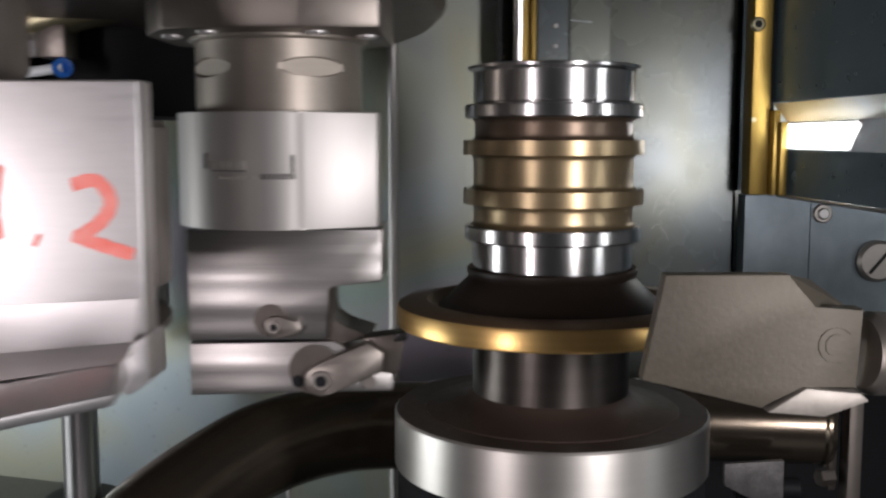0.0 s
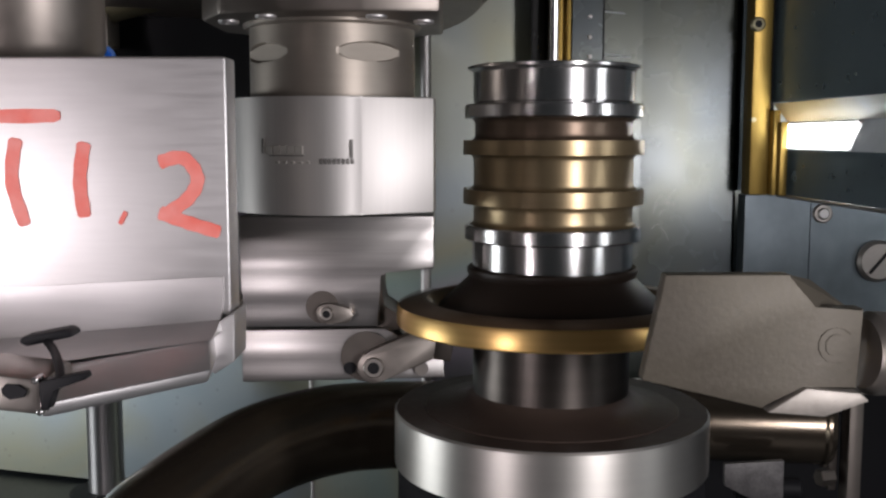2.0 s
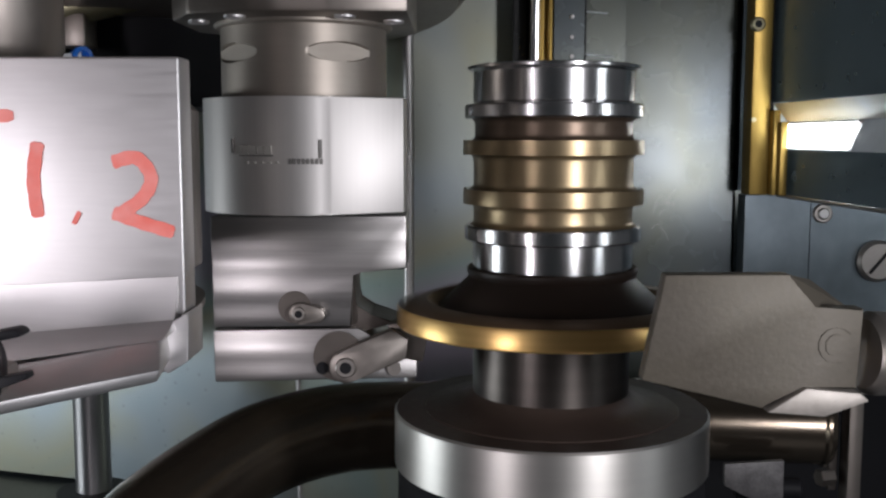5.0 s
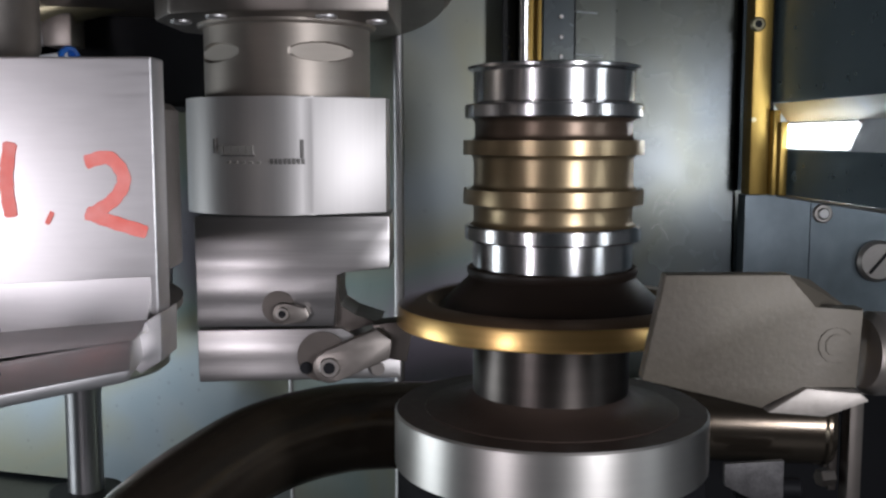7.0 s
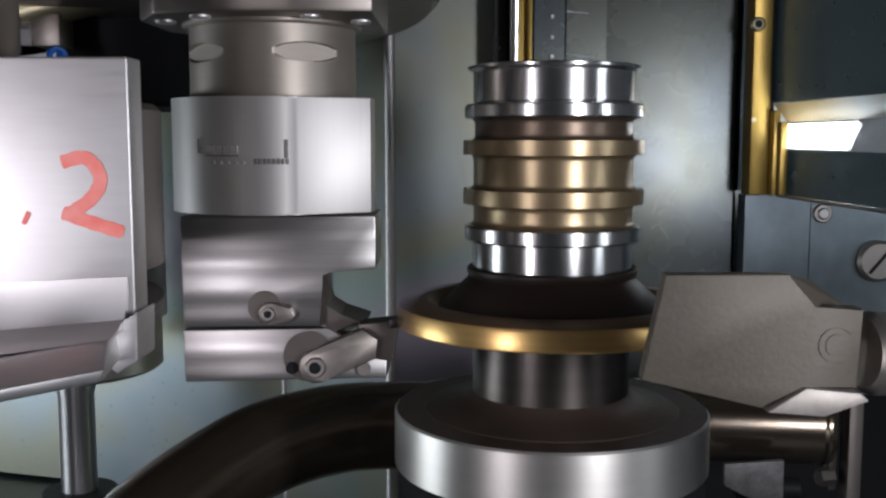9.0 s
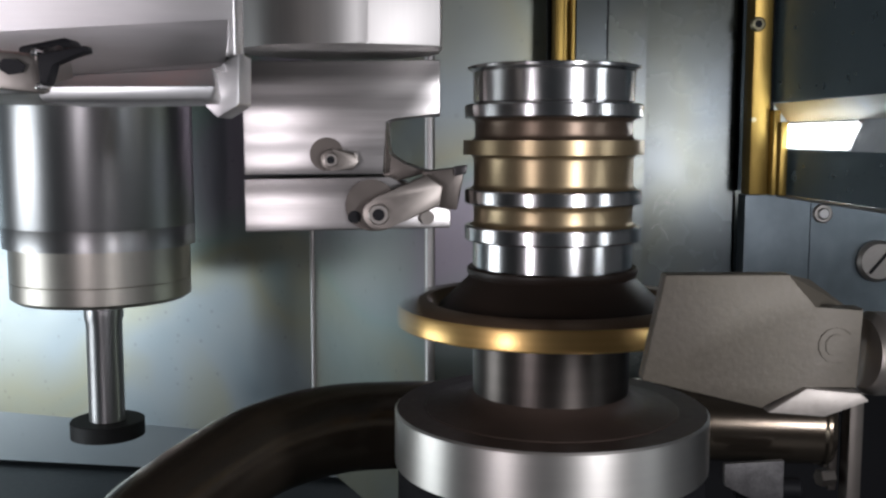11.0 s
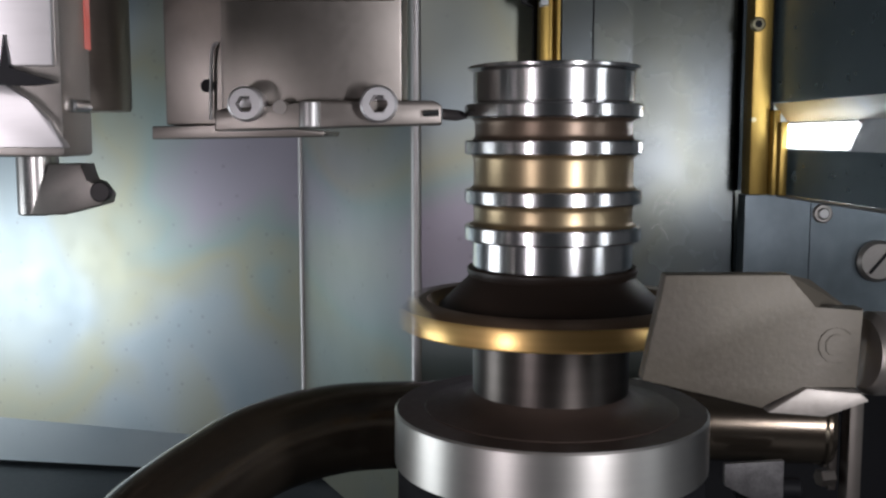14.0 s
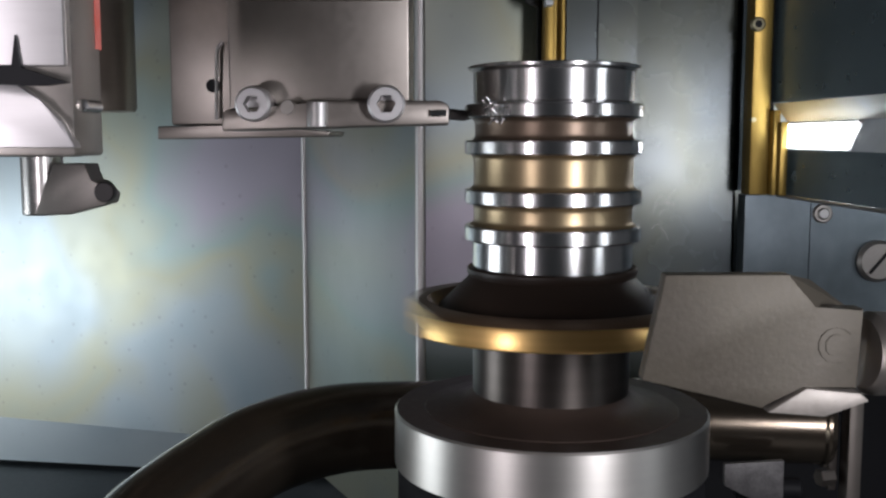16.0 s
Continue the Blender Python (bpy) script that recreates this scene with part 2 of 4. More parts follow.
def rod(a, b, r, seg=32, bev=0.0):
    a, b = Vector(a), Vector(b)
    h = (b - a).length
    e = min(bev, r * 0.4)
    prof = [(1e-7, 0), (r - e, 0), (r, e), (r, h - e), (r - e, h), (1e-7, h)] if e else [(1e-7, 0), (r, 0), (r, h), (1e-7, h)]
    bm = lathe(prof, seg)
    bm.transform(Matrix.Translation(a) @ (b - a).to_track_quat("Z", "Y").to_matrix().to_4x4())
    return bm


def prism(outline, axis, lo, hi, bev=0.0):
    """Extrudes a flat outline. axis 'y': outline in x, z; 'z': outline in x, y; 'x': outline in y, z."""
    put = {"y": lambda a, b, c: (a, c, b), "z": lambda a, b, c: (a, b, c), "x": lambda a, b, c: (c, a, b)}[axis]
    bm = bmesh.new()
    f = [bm.verts.new(put(a, b, lo)) for a, b in outline]
    g = [bm.verts.new(put(a, b, hi)) for a, b in outline]
    bm.faces.new(f)
    bm.faces.new(g[::-1])
    for i in range(len(f)):
        j = (i + 1) % len(f)
        bm.faces.new((f[i], f[j], g[j], g[i]))
    if bev:
        bmesh.ops.bevel(bm, geom=bm.edges[:], offset=bev, segments=2, profile=0.5, affect="EDGES")
    return bm


def tube(points, r, seg=24, steps=14, radii=None):
    """A round pipe along a smooth line through the points."""
    pts = [Vector(p) for p in points]
    line = []
    for i in range(len(pts) - 1):
        p0, p1, p2, p3 = pts[max(i - 1, 0)], pts[i], pts[i + 1], pts[min(i + 2, len(pts) - 1)]
        for k in range(steps):
            t = k / steps
            line.append(0.5 * ((2 * p1) + (p2 - p0) * t + (2 * p0 - 5 * p1 + 4 * p2 - p3) * t * t + (3 * p1 - p0 - 3 * p2 + p3) * t ** 3))
    line.append(pts[-1])
    bm = bmesh.new()
    rings = []
    for i, c in enumerate(line):
        d = (line[min(i + 1, len(line) - 1)] - line[max(i - 1, 0)]).normalized()
        side = d.cross(Vector((0, 0, 1)))
        side = side.normalized() if side.length > 1e-3 else Vector((1, 0, 0))
        up = side.cross(d)
        rings.append([bm.verts.new(c + r * (math.cos(2 * math.pi * k / seg) * side + math.sin(2 * math.pi * k / seg) * up)) for k in range(seg)])
    for a, b in zip(rings, rings[1:]):
        for k in range(seg):
            bm.faces.new((a[k], a[(k + 1) % seg], b[(k + 1) % seg], b[k]))
    bm.faces.new(rings[0][::-1])
    bm.faces.new(rings[-1])
    return bm


def ribbon(points, half, lift, steps=10):
    """A flat stroke in an upright plane facing the door, with round ends."""
    pts = [Vector(p) for p in points]
    line = []
    for i in range(len(pts) - 1):
        p0, p1, p2, p3 = pts[max(i - 1, 0)], pts[i], pts[i + 1], pts[min(i + 2, len(pts) - 1)]
        for k in range(steps):
            t = k / steps
            line.append(0.5 * ((2 * p1) + (p2 - p0) * t + (2 * p0 - 5 * p1 + 4 * p2 - p3) * t * t + (3 * p1 - p0 - 3 * p2 + p3) * t ** 3))
    line.append(pts[-1])
    bm = bmesh.new()
    rows = []
    n = len(line)
    for i, c in enumerate(line):
        d = (line[min(i + 1, n - 1)] - line[max(i - 1, 0)]).normalized()
        w = half * (0.9 + 0.05 * math.sin(i * 1.3)) * (0.55 if i in (0, n - 1) else 1)
        side = Vector((-d.z, 0, d.x)) * w
        rows.append([bm.verts.new(c + side), bm.verts.new(c - side), bm.verts.new(c - side + Vector((0, -lift, 0))), bm.verts.new(c + side + Vector((0, -lift, 0)))])
    for a, b in zip(rows, rows[1:]):
        for k in range(4):
            bm.faces.new((a[k], a[(k + 1) % 4], b[(k + 1) % 4], b[k]))
    return bm


def socket_screw(at_point, r, h, parent, label="socket head cap screw in bright steel", at=IDENT, name="socket_screw", facing=(0, -1, 0), material=None):
    """A cap screw whose head faces the given way, with a real hexagon hole."""
    hexr = r * 0.52
    bm = bmesh.new()
    n = 36
    out0 = [bm.verts.new((r * math.cos(2 * math.pi * k / n), r * math.sin(2 * math.pi * k / n), -h)) for k in range(n)]
    out1 = [bm.verts.new((r * math.cos(2 * math.pi * k / n), r * math.sin(2 * math.pi * k / n), -r * 0.12)) for k in range(n)]
    out2 = [bm.verts.new((r * 0.88 * math.cos(2 * math.pi * k / n), r * 0.88 * math.sin(2 * math.pi * k / n), 0)) for k in range(n)]

    def hx(k):
        a = 2 * math.pi * k / n
        w = hexr * math.cos(math.pi / 6) / math.cos((a % (math.pi / 3)) - math.pi / 6)
        return w * math.cos(a), w * math.sin(a)
    in1 = [bm.verts.new((*hx(k), 0)) for k in range(n)]
    in2 = [bm.verts.new((*hx(k), -r * 1.1)) for k in range(n)]
    for a, b in ((out0, out1), (out1, out2), (out2, in1), (in1, in2)):
        for k in range(n):
            bm.faces.new((a[k], a[(k + 1) % n], b[(k + 1) % n], b[k]))
    bm.faces.new(in2)
    bm.transform(Matrix.Translation(at_point) @ Vector(facing).to_track_quat("Z", "Y").to_matrix().to_4x4())
    return part(name, bm, material or SATIN, parent, label, at)


def thing(name, label, category, at=(0, 0, 0), group="", kind=""):
    ob = new(name)
    ob.location = at
    return tagged(ob, label, category, group, kind)


# ---- setting ----
def cabin():
    # floor, ceiling and outer walls of the machine cabin
    tagged(part("floor", box((-1.25, -0.85, -0.03), (0.62, 0.78, 0.0)), FLOOR), "dark painted steel chip pan floor of the cabin", "floor", kind="structure")
    tagged(part("ceiling", box((-1.25, -0.85, 1.0), (0.62, 0.78, 1.03)), SHELL), "grey painted steel cabin ceiling", "ceiling", kind="structure")
    tagged(part("wall_west", box((-1.28, -0.85, 0), (-1.25, 0.78, 1.0)), SHELL), "grey painted steel cabin side wall", "wall", kind="structure")
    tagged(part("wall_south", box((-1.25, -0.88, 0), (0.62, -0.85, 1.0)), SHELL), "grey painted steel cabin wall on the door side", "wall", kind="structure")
    tagged(part("wall_east", box((0.62, -0.85, 0), (0.65, 0.78, 1.0)), SHELL), "grey painted steel cabin side wall", "wall", kind="structure")
    # fixed back wall, slightly slanted
    bm = prism([(-1.25, 0.71350), (0.25, 0.48350), (0.25, 0.50350), (-1.25, 0.73350)], "z", 0.004, 0.46)
    for v in bm.verts:
        v.co.y -= 0.01 * v.co.z
    tagged(part("wall_north", bm, ZINC_DARK), "smooth zinc-plated steel back wall with faint bluish stains", "wall", kind="structure")


cabin()


# ---- carriage: sliding sheet cover ----
def cover():
    """The folded sheet cover that slides with the tool carriage; built where it stands with the slide at rest."""
    c = thing("slide_cover", "folded zinc-plated sheet cover sliding with the turret", "machine cover")
    zb = 0.07074 - 0.0668
    line = [(-0.05031, 0.23350), (-0.14545, 0.42350)]
    # narrow panel, bright fold, slanted panel, recessed wide panel
    x0, y0 = line[0]
    x1, y1 = line[1]
    xl, yl = -0.55854, 0.59350
    xr, yr = 0.03564, 0.22350
    top = 0.985 - 0.36
    t = 0.003
    part("narrow_panel", box((x0 + 0.004, y0 - 0.001, zb), (xr, y0 + t, top)), ZINC, c)
    part("slanted_panel", prism([(x0, y0), (x1, y1), (x1, y1 + t), (x0, y0 + t)], "z", zb, top), ZINC, c)
    part("fold", rod((x0 + 0.001, y0 + 0.001, zb), (x0 + 0.001, y0 + 0.001, top), 0.0035, 20), BRUSHED, c, "bright rounded fold of the sheet")
    part("fold", rod((x1, y1, zb), (x1, y1, top), 0.0028, 20), BRUSHED, c, "bright rounded fold of the sheet")
    part("wide_panel", prism([(x1, y1 + 0.05), (xl, yl), (xl, yl + t), (x1, y1 + 0.05 + t)], "z", zb, top), ZINC, c)
    part("joint", prism([(x1, y1 + 0.001), (x1 + t, y1 + 0.001), (x1 + t, y1 + 0.05), (x1, y1 + 0.05)], "z", zb, top), ZINC, c)
    # brass wiper strip and screw strip on the right edge
    wiper = part("wiper_strip", box((0.0210, 0.19550, zb), (0.0266, 0.22050, top), 0.0006), BRASS, c, "brass wiper strip")
    part("groove", box((0.0266, 0.20350, zb), (0.0302, 0.22050, top)), BRASS, wiper)
    part("rib", box((0.0302, 0.19700, zb), (0.0328, 0.22050, top), 0.0005), BRASS, wiper)
    part("wiper_lip", box((0.0188, 0.21000, zb), (0.0208, 0.22050, top)), BLACK, c, "black rubber wiper lip")
    s = part("screw_strip", box((0.03503, 0.20950, zb), (0.05237, 0.21550, top)), ZINC_SCRATCHED, c, "zinc-plated strip with small screws")
    for k in (65, 98, 30):
        p = (0.04513, 0.20850, 0.36867)
        part("screw", rod((p[0], p[1], p[2] + (98 - k) * 0.00033), (p[0], p[1] + 0.004, p[2] + (98 - k) * 0.00033), 0.0014, 16, 0.0005), BRUSHED, s)
    # scratches; their white colour carries the reflected shine
    for a, b in (((0.05443, 0.23350, 0.39715), (0.06924, 0.23350, 0.39583)), ((0.05419, 0.23350, 0.37199), (0.07313, 0.23350, 0.37033))):
        part("scratch", rod(Vector(a), Vector(b), 0.0005, 6), PALE, c, "scratch line with its shine painted white")
    part("strip_edge", box((0.0525, 0.2100, zb), (0.0535, 0.2160, top)), BLACK, c, "dark edge of the screw strip")
    part("wear_plate", box((0.05585, 0.23500, zb), (0.08041, 0.23700, top)), ZINC_SCRATCHED, c, "scratched edge plate")
    return c


slide_cover = cover()


def lift_rail():
    """Chrome guide rail that goes up and down with the turret, ending above the shaft."""
    r = thing("lift_rail", "chrome guide rail with a wet black wiper beside it", "rail")
    z0 = 0.342
    part("rail", box((0.0196, 0.1850, z0 + 0.003), (0.0244, 0.1945, z0 + 0.30), 0.0007), TURNED, r, "bright chrome rail")
    part("rail_shoe", box((0.0202, 0.1838, z0), (0.0246, 0.1945, z0 + 0.0028), 0.0005), PALE, r, "white end cap")
    wip = part("wiper", prism([(0.0112, z0 + 0.004), (0.0184, z0 + 0.001), (0.0184, z0 + 0.30), (0.0112, z0 + 0.30)], "y", 0.2040, 0.2090, 0.0005), RUBBER, r, "black wiper")
    # small bright rods imitate the wet glints on the black wiper
    rng = random.Random(5)
    for k in range(9):
        x, z = rng.uniform(0.0116, 0.0165), z0 + 0.004 + 0.035 * rng.random()
        part("chip", rod((x, 0.2034, z), (x + rng.uniform(-0.0006, 0.0006), 0.2040, z + rng.uniform(0.0006, 0.0022)), 0.00035, 6), TURNED, wip, "tiny bright rod added as a wet glint")
    return r


lift_rail_thing = lift_rail()


def right_wall():
    w = tagged(part("wall_right_plate", prism([(0.03819, 0.2415), (0.1352, 0.2358), (0.1352, 0.2485), (0.03819, 0.2515)], "z", 0.16094, 1.0), ZINC_SCRATCHED), "scratched zinc-plated wall plate with wipe marks", "wall", kind="structure")
    tagged(part("wall_gap", box((0.1342, 0.25350, 0.004), (0.1420, 0.26350, 1.0)), BLACK), "dark gap between two wall plates", "gap", kind="structure")
    tagged(part("wall_edge_strip", box((0.1410, 0.24450, 0.29), (0.156, 0.25250, 1.0)), ZINC_SIDE), "narrow zinc-plated strip behind the brass profile", "wall", kind="structure")
    tagged(part("wall_side_plate", box((0.13805, 0.21850, 0.16965), (0.17671, 0.23350, 0.28849)), ZINC_SIDE), "zinc-plated steel plate under the brass profile", "wall", kind="structure")
    tagged(part("wall_side_plate_outer", box((0.1780, 0.22050, 0.16965), (0.618, 0.23350, 0.28849)), ZINC_SIDE), "zinc-plated steel plate with screws", "wall", kind="structure")

    part("joint", box((0.17675, 0.2275, 0.16965), (0.1779, 0.2330, 0.28849)), BLACK, w, "dark joint between the plates")
    rng = random.Random(11)
    for k in range(9):
        x, z, r, a0 = rng.uniform(0.088, 0.104), rng.uniform(0.258, 0.282), rng.uniform(0.004, 0.009), rng.uniform(0, 180)
        ring = [(x + r * math.cos(radians(a0 + 14 * i)), 0.2415 - 0.0588 * (x + r * math.cos(radians(a0 + 14 * i)) - 0.0382), z + 1.4 * r * math.sin(radians(a0 + 14 * i))) for i in range(6)]
        part("scratch", tube(ring, 0.00012, 5, 3), BRUSHED, w, "fine curved scratch")
    # black sheet added to fill the dark area under the side plates
    tagged(part("lower_black_sheet", box((0.03469, 0.22350, 0.003), (0.618, 0.23350, 0.16965 - 0.002)), BLACK), "black sheet filling the dark area behind the chuck", "wall", kind="structure")


right_wall()


def hatch():
    # brass L profile and the recessed service hatch beside it
    b = thing("brass_profile", "brass guide profile with bolt and pin hole on the wall", "profile")
    zt, zb = 0.99, 0.28961
    part("flange", box((0.13471, 0.20150, zb), (0.14553, 0.21750, zt), 0.0008), BRASS, b)
    part("rib", box((0.14553, 0.19550, zb), (0.14979, 0.21750, 0.33777), 0.0008), BRASS, b)
    part("rib", box((0.14814, 0.19050, zb), (0.15269, 0.21750, 0.33131), 0.0008), BRASS, b)
    p = (0.1368, 0.2008, 0.38600)
    bolt = part("bolt", rod((p[0], p[1] + 0.003, p[2]), (p[0], p[1] - 0.0006, p[2]), 0.0043, 28, 0.0012), BRASS_DULL, b, "brown round bolt head")
    part("socket", rod((p[0], p[1] - 0.0004, p[2]), (p[0], p[1] - 0.0009, p[2]), 0.0022, 6), BLACK, bolt, "dark hexagon socket")
    p = (0.1360, 0.20150, 0.33255)
    part("pin", rod((p[0], p[1] - 0.001, p[2]), (p[0], p[1] + 0.004, p[2]), 0.0014, 16), BRASS_DULL, b)
    h = thing("service_hatch", "zinc-plated side sheet beside the brass profile", "hatch")
    ax, ay, bx, by = 0.15474, 0.20850, 0.16220, 0.04350

    def strip(z0, z1, off0, off1, t0=0.0, t1=1.0):
        # a sheet along the side wall, from t0 to t1 of its length, leaning by its two offsets
        bm = bmesh.new()
        q = []
        for t, z, o in ((t0, z0, off0), (t1, z0, off0), (t1, z1, off1), (t0, z1, off1)):
            q.append(bm.verts.new((ax + (bx - ax) * t + o, ay + (by - ay) * t, z)))
        f = bm.faces.new(q)
        bmesh.ops.solidify(bm, geom=[f], thickness=-0.002)
        return bm
    part("upper_sheet", strip(0.3420, 0.985, -0.006, -0.006), HATCH, h)
    # the ledge colour carries the yellow reflection of the brass
    part("ledge", strip(0.3312, 0.3418, 0.0035, -0.0055), LEDGE, h, "pale folded ledge with the brass's yellow reflection painted in")
    # added black strip keeps the glow from leaking through the gap
    part("gap_filler", box((0.1452, 0.2090, 0.338), (0.1500, 0.2175, 0.985)), BLACK, h, "black strip added to block light in the gap beside the brass")
    part("lower_sheet", strip(0.2895, 0.3155, -0.001, 0.001), HATCH, h)
    # white colour stands in for how brightly this fold is lit
    part("backing", strip(0.3155, 0.3312, -0.002, 0.0042), PALE, h)
    part("bright_edge", rod((ax - 0.001, ay, 0.2890), (bx - 0.001, by, 0.2890), 0.0011, 10), BRUSHED, h, "bright bare metal edge")
    part("wire", tube([(0.15756, 0.19550, 0.31660), (0.16153, 0.19450, 0.31247), (0.16260, 0.19450, 0.30132), (0.15948, 0.19550, 0.29166)], 0.0006, 8, 6), BLACK, h, "thin dark wire")
    # glowing strip and its rim, added in place of a white reflection
    reflection = thing("reflection_strip", "glowing strip added as the white reflection in the side sheet", "lamp")
    part("glow_sheet", strip(0.3168, 0.3300, -0.0035, 0.0020, 0.02, 0.56), GLOW, reflection)
    part("housing", strip(0.3160, 0.3307, -0.0025, 0.0034, 0.01, 0.58), SATIN, reflection)


hatch()


def wall_screws():
    p = Vector((0.18453, 0.22050, 0.27757))
    s = thing("wall_screw", "countersunk screw in the zinc-plated plate", "screw")
    part("washer", rod(p + Vector((0, -0.002, 0)), p + Vector((0, 0.002, 0)), 0.0058, 24, 0.0008), DULL, s)
    part("head", rod(p + Vector((0, -0.004, 0)), p + Vector((0, 0, 0)), 0.0035, 24, 0.0008), BRUSHED, s)
    p = Vector((0.21761, 0.21850, 0.24937))
    s = thing("slotted_screw", "large slotted screw head in the zinc-plated plate", "screw")
    part("head", rod(p + Vector((0, -0.004, 0)), p + Vector((0, 0.002, 0)), 0.0125, 36, 0.002), DULL, s)
    bm = box((-0.009, -0.0005, -0.0009), (0.009, 0.001, 0.0009))
    part("slot", bm, BLACK, s, at=Matrix.Translation(p + Vector((0, -0.0042, 0))) @ Matrix.Rotation(radians(-50), 4, "Y"))


wall_screws()


# ---- chuck, workpiece ----
def chuck():
    c = thing("chuck", "round ground steel chuck with oiled dark face", "chuck")
    zt = 0.22025
    r = 0.0594
    part("jaw_ring", lathe([(r - 0.0008, zt), (r, zt - 0.0008), (r, zt - 0.0205), (r - 0.0006, zt - 0.0211)], 128), CHUCK, c, "bright ground steel ring")
    part("face", lathe([(0.0478, zt + 0.0004), (0.0482, zt), (r - 0.0008, zt)], 128), CHUCK_TOP, c, "oiled dark ring face")
    part("nose", lathe([(0.0290, zt + 0.0075), (0.0300, zt + 0.0060), (0.0318, zt + 0.0042), (0.0350, zt + 0.0026), (0.0400, zt + 0.0013), (0.0478, zt + 0.0004)], 96), CHUCK_TOP, c, "dark raised nose round the shaft")
    part("base", lathe([(r - 0.0006, zt - 0.0211), (r - 0.0012, zt - 0.023), (r - 0.0012, 0.0), (0.001, 0.0)], 96), BLACK, c, "black chuck body")
    return c


chuck()


def workpiece():
    w = thing("workpiece", "turned steel shaft with bearing collars and a straw-brown flange", "workpiece")
    R, B = 0.0329, 0.0295

    zz = dict(top=0.34798, lip=0.34629, c1=0.33523, a0=0.33435, a1=0.32923, b0=0.32124, b1=0.31608, d0=0.30339, d1=0.29798, e0=0.29002, e1=0.28436, f1=0.27296, g1=0.27101, fl=0.26104, fb=0.25273, co=0.26153)
    k = 0.0006
    part("rim", lathe([(0.0300, zz["top"] + 0.0005), (0.0318, zz["top"]), (0.0318, zz["lip"] + 0.0008), (B + 0.0002, zz["lip"] - 0.0004)]), TURNED, w, "thin bright rim")
    part("sleeve", lathe([(0.0297, zz["lip"]), (0.0297, zz["c1"]), (0.0285, zz["c1"] - 0.0004), (0.0285, zz["a0"])]), TURNED, w)
    part("top_face", lathe([(0.001, zz["top"] - 0.004), (0.0280, zz["top"] - 0.004), (0.0300, zz["top"] + 0.0005)]), TURNED, w)
    for a, b, in (("a0", "a1"), ("b0", "b1"), ("d0", "d1"), ("e0", "e1")):
        part("collar", lathe([(0.0286, zz[a]), (R - k, zz[a]), (R, zz[a] - k), (R, zz[b] + k), (R - k, zz[b]), (0.0286, zz[b])]), TURNED, w, "bright turned collar")
    for hi, lo, r, m in (("a1", "b0", 0.0291, RAW_DARK), ("b1", "d0", 0.0296, RAW), ("d1", "e0", 0.0295, RAW)):
        zh, zl = zz[hi], zz[lo]
        f = 0.0021
        prof = [(r + f * 0.9, zh + 0.0002)] + [(r + f * (1 - math.sin(radians(v))), zh - f * (1 - math.cos(radians(v)))) for v in (15, 30, 45, 60, 75, 90)]
        prof += [(r, zl + f)] + [(r + f * (1 - math.cos(radians(v))), zl + f * (1 - math.sin(radians(v)))) for v in (15, 30, 45, 60, 75)] + [(r + f * 0.9, zl - 0.0002)]
        part("groove", lathe(prof), m, w, "brown unmachined groove with rounded corners")
    part("seat", lathe([(0.0299, zz["e1"]), (0.0299, zz["f1"] + k), (0.0293, zz["f1"])]), TURNED, w)
    part("hub", lathe([(0.0293, zz["f1"]), (0.0312, zz["f1"] + 0.0014), (0.0319, zz["f1"] + 0.0008), (0.0320, zz["f1"] - 0.0004), (0.0312, zz["g1"] - 0.0002), (0.0322, zz["g1"] - 0.0016), (0.0425, zz["co"] - 0.002), (0.0428, zz["co"] - 0.003)]), DARK_RAW, w, "dark conical hub")
    # the flange has one flat, so its outline swings as it spins
    def flat(bm):
        for v in bm.verts:
            a, r = math.atan2(v.co.y, v.co.x), math.hypot(v.co.x, v.co.y)
            d = 0.0500 / max(0.2, math.cos(a - radians(135)))
            if math.cos(a - radians(135)) > 0.2 and r > d:
                v.co.x, v.co.y = v.co.x * d / r, v.co.y * d / r
        return bm
    part("flange", flat(lathe([(0.0428, zz["co"] - 0.003), (0.0470, zz["fl"] + 0.0010), (0.0555, zz["fl"] + 0.0006), (0.0578, zz["fl"] - 0.0006)], 180)), FLANGE, w, "brown flange face with one flat")
    part("flange_edge", flat(lathe([(0.0578, zz["fl"] - 0.0006), (0.0585, zz["fl"] - 0.0018), (0.0585, zz["fb"] + k), (0.0580, zz["fb"]), (0.03, zz["fb"] - 0.0005)], 180)), GOLD_EDGE, w, "straw-gold tempered flange edge")
    part("neck", lathe([(0.0296, zz["fb"]), (0.0296, 0.22025 - 0.010)]), NECK, w, "grey neck held in the chuck")
    return w, zz


shaft, LEVELS = workpiece()


def skins():
    """The brown raw skin of two collars, in arcs that the tool peels away."""
    made = []
    for lo, hi, when in (("d1", "d0", 10.0), ("b1", "b0", 11.55)):
        for k in range(8):
            z0, z1 = LEVELS[lo], LEVELS[hi]
            r = 0.03345
            bm = lathe([(0.0329, z0 - 0.0001), (r, z0), (r, z1), (0.0329, z1 + 0.0001)], 12, a0=45 * k, a1=45 * k + 45)
            bm.transform(Matrix.Translation((0, 0, -(z0 + z1) / 2)))
            ob = part("raw_skin", bm, RAW)
            tagged(ob, "brown raw skin arc round a shaft collar", "skin", "raw skin arcs")
            ob.location = (0, 0, (z0 + z1) / 2)
            made.append((ob, k, when, (z0 + z1) / 2))
    return made


SKINS = skins()


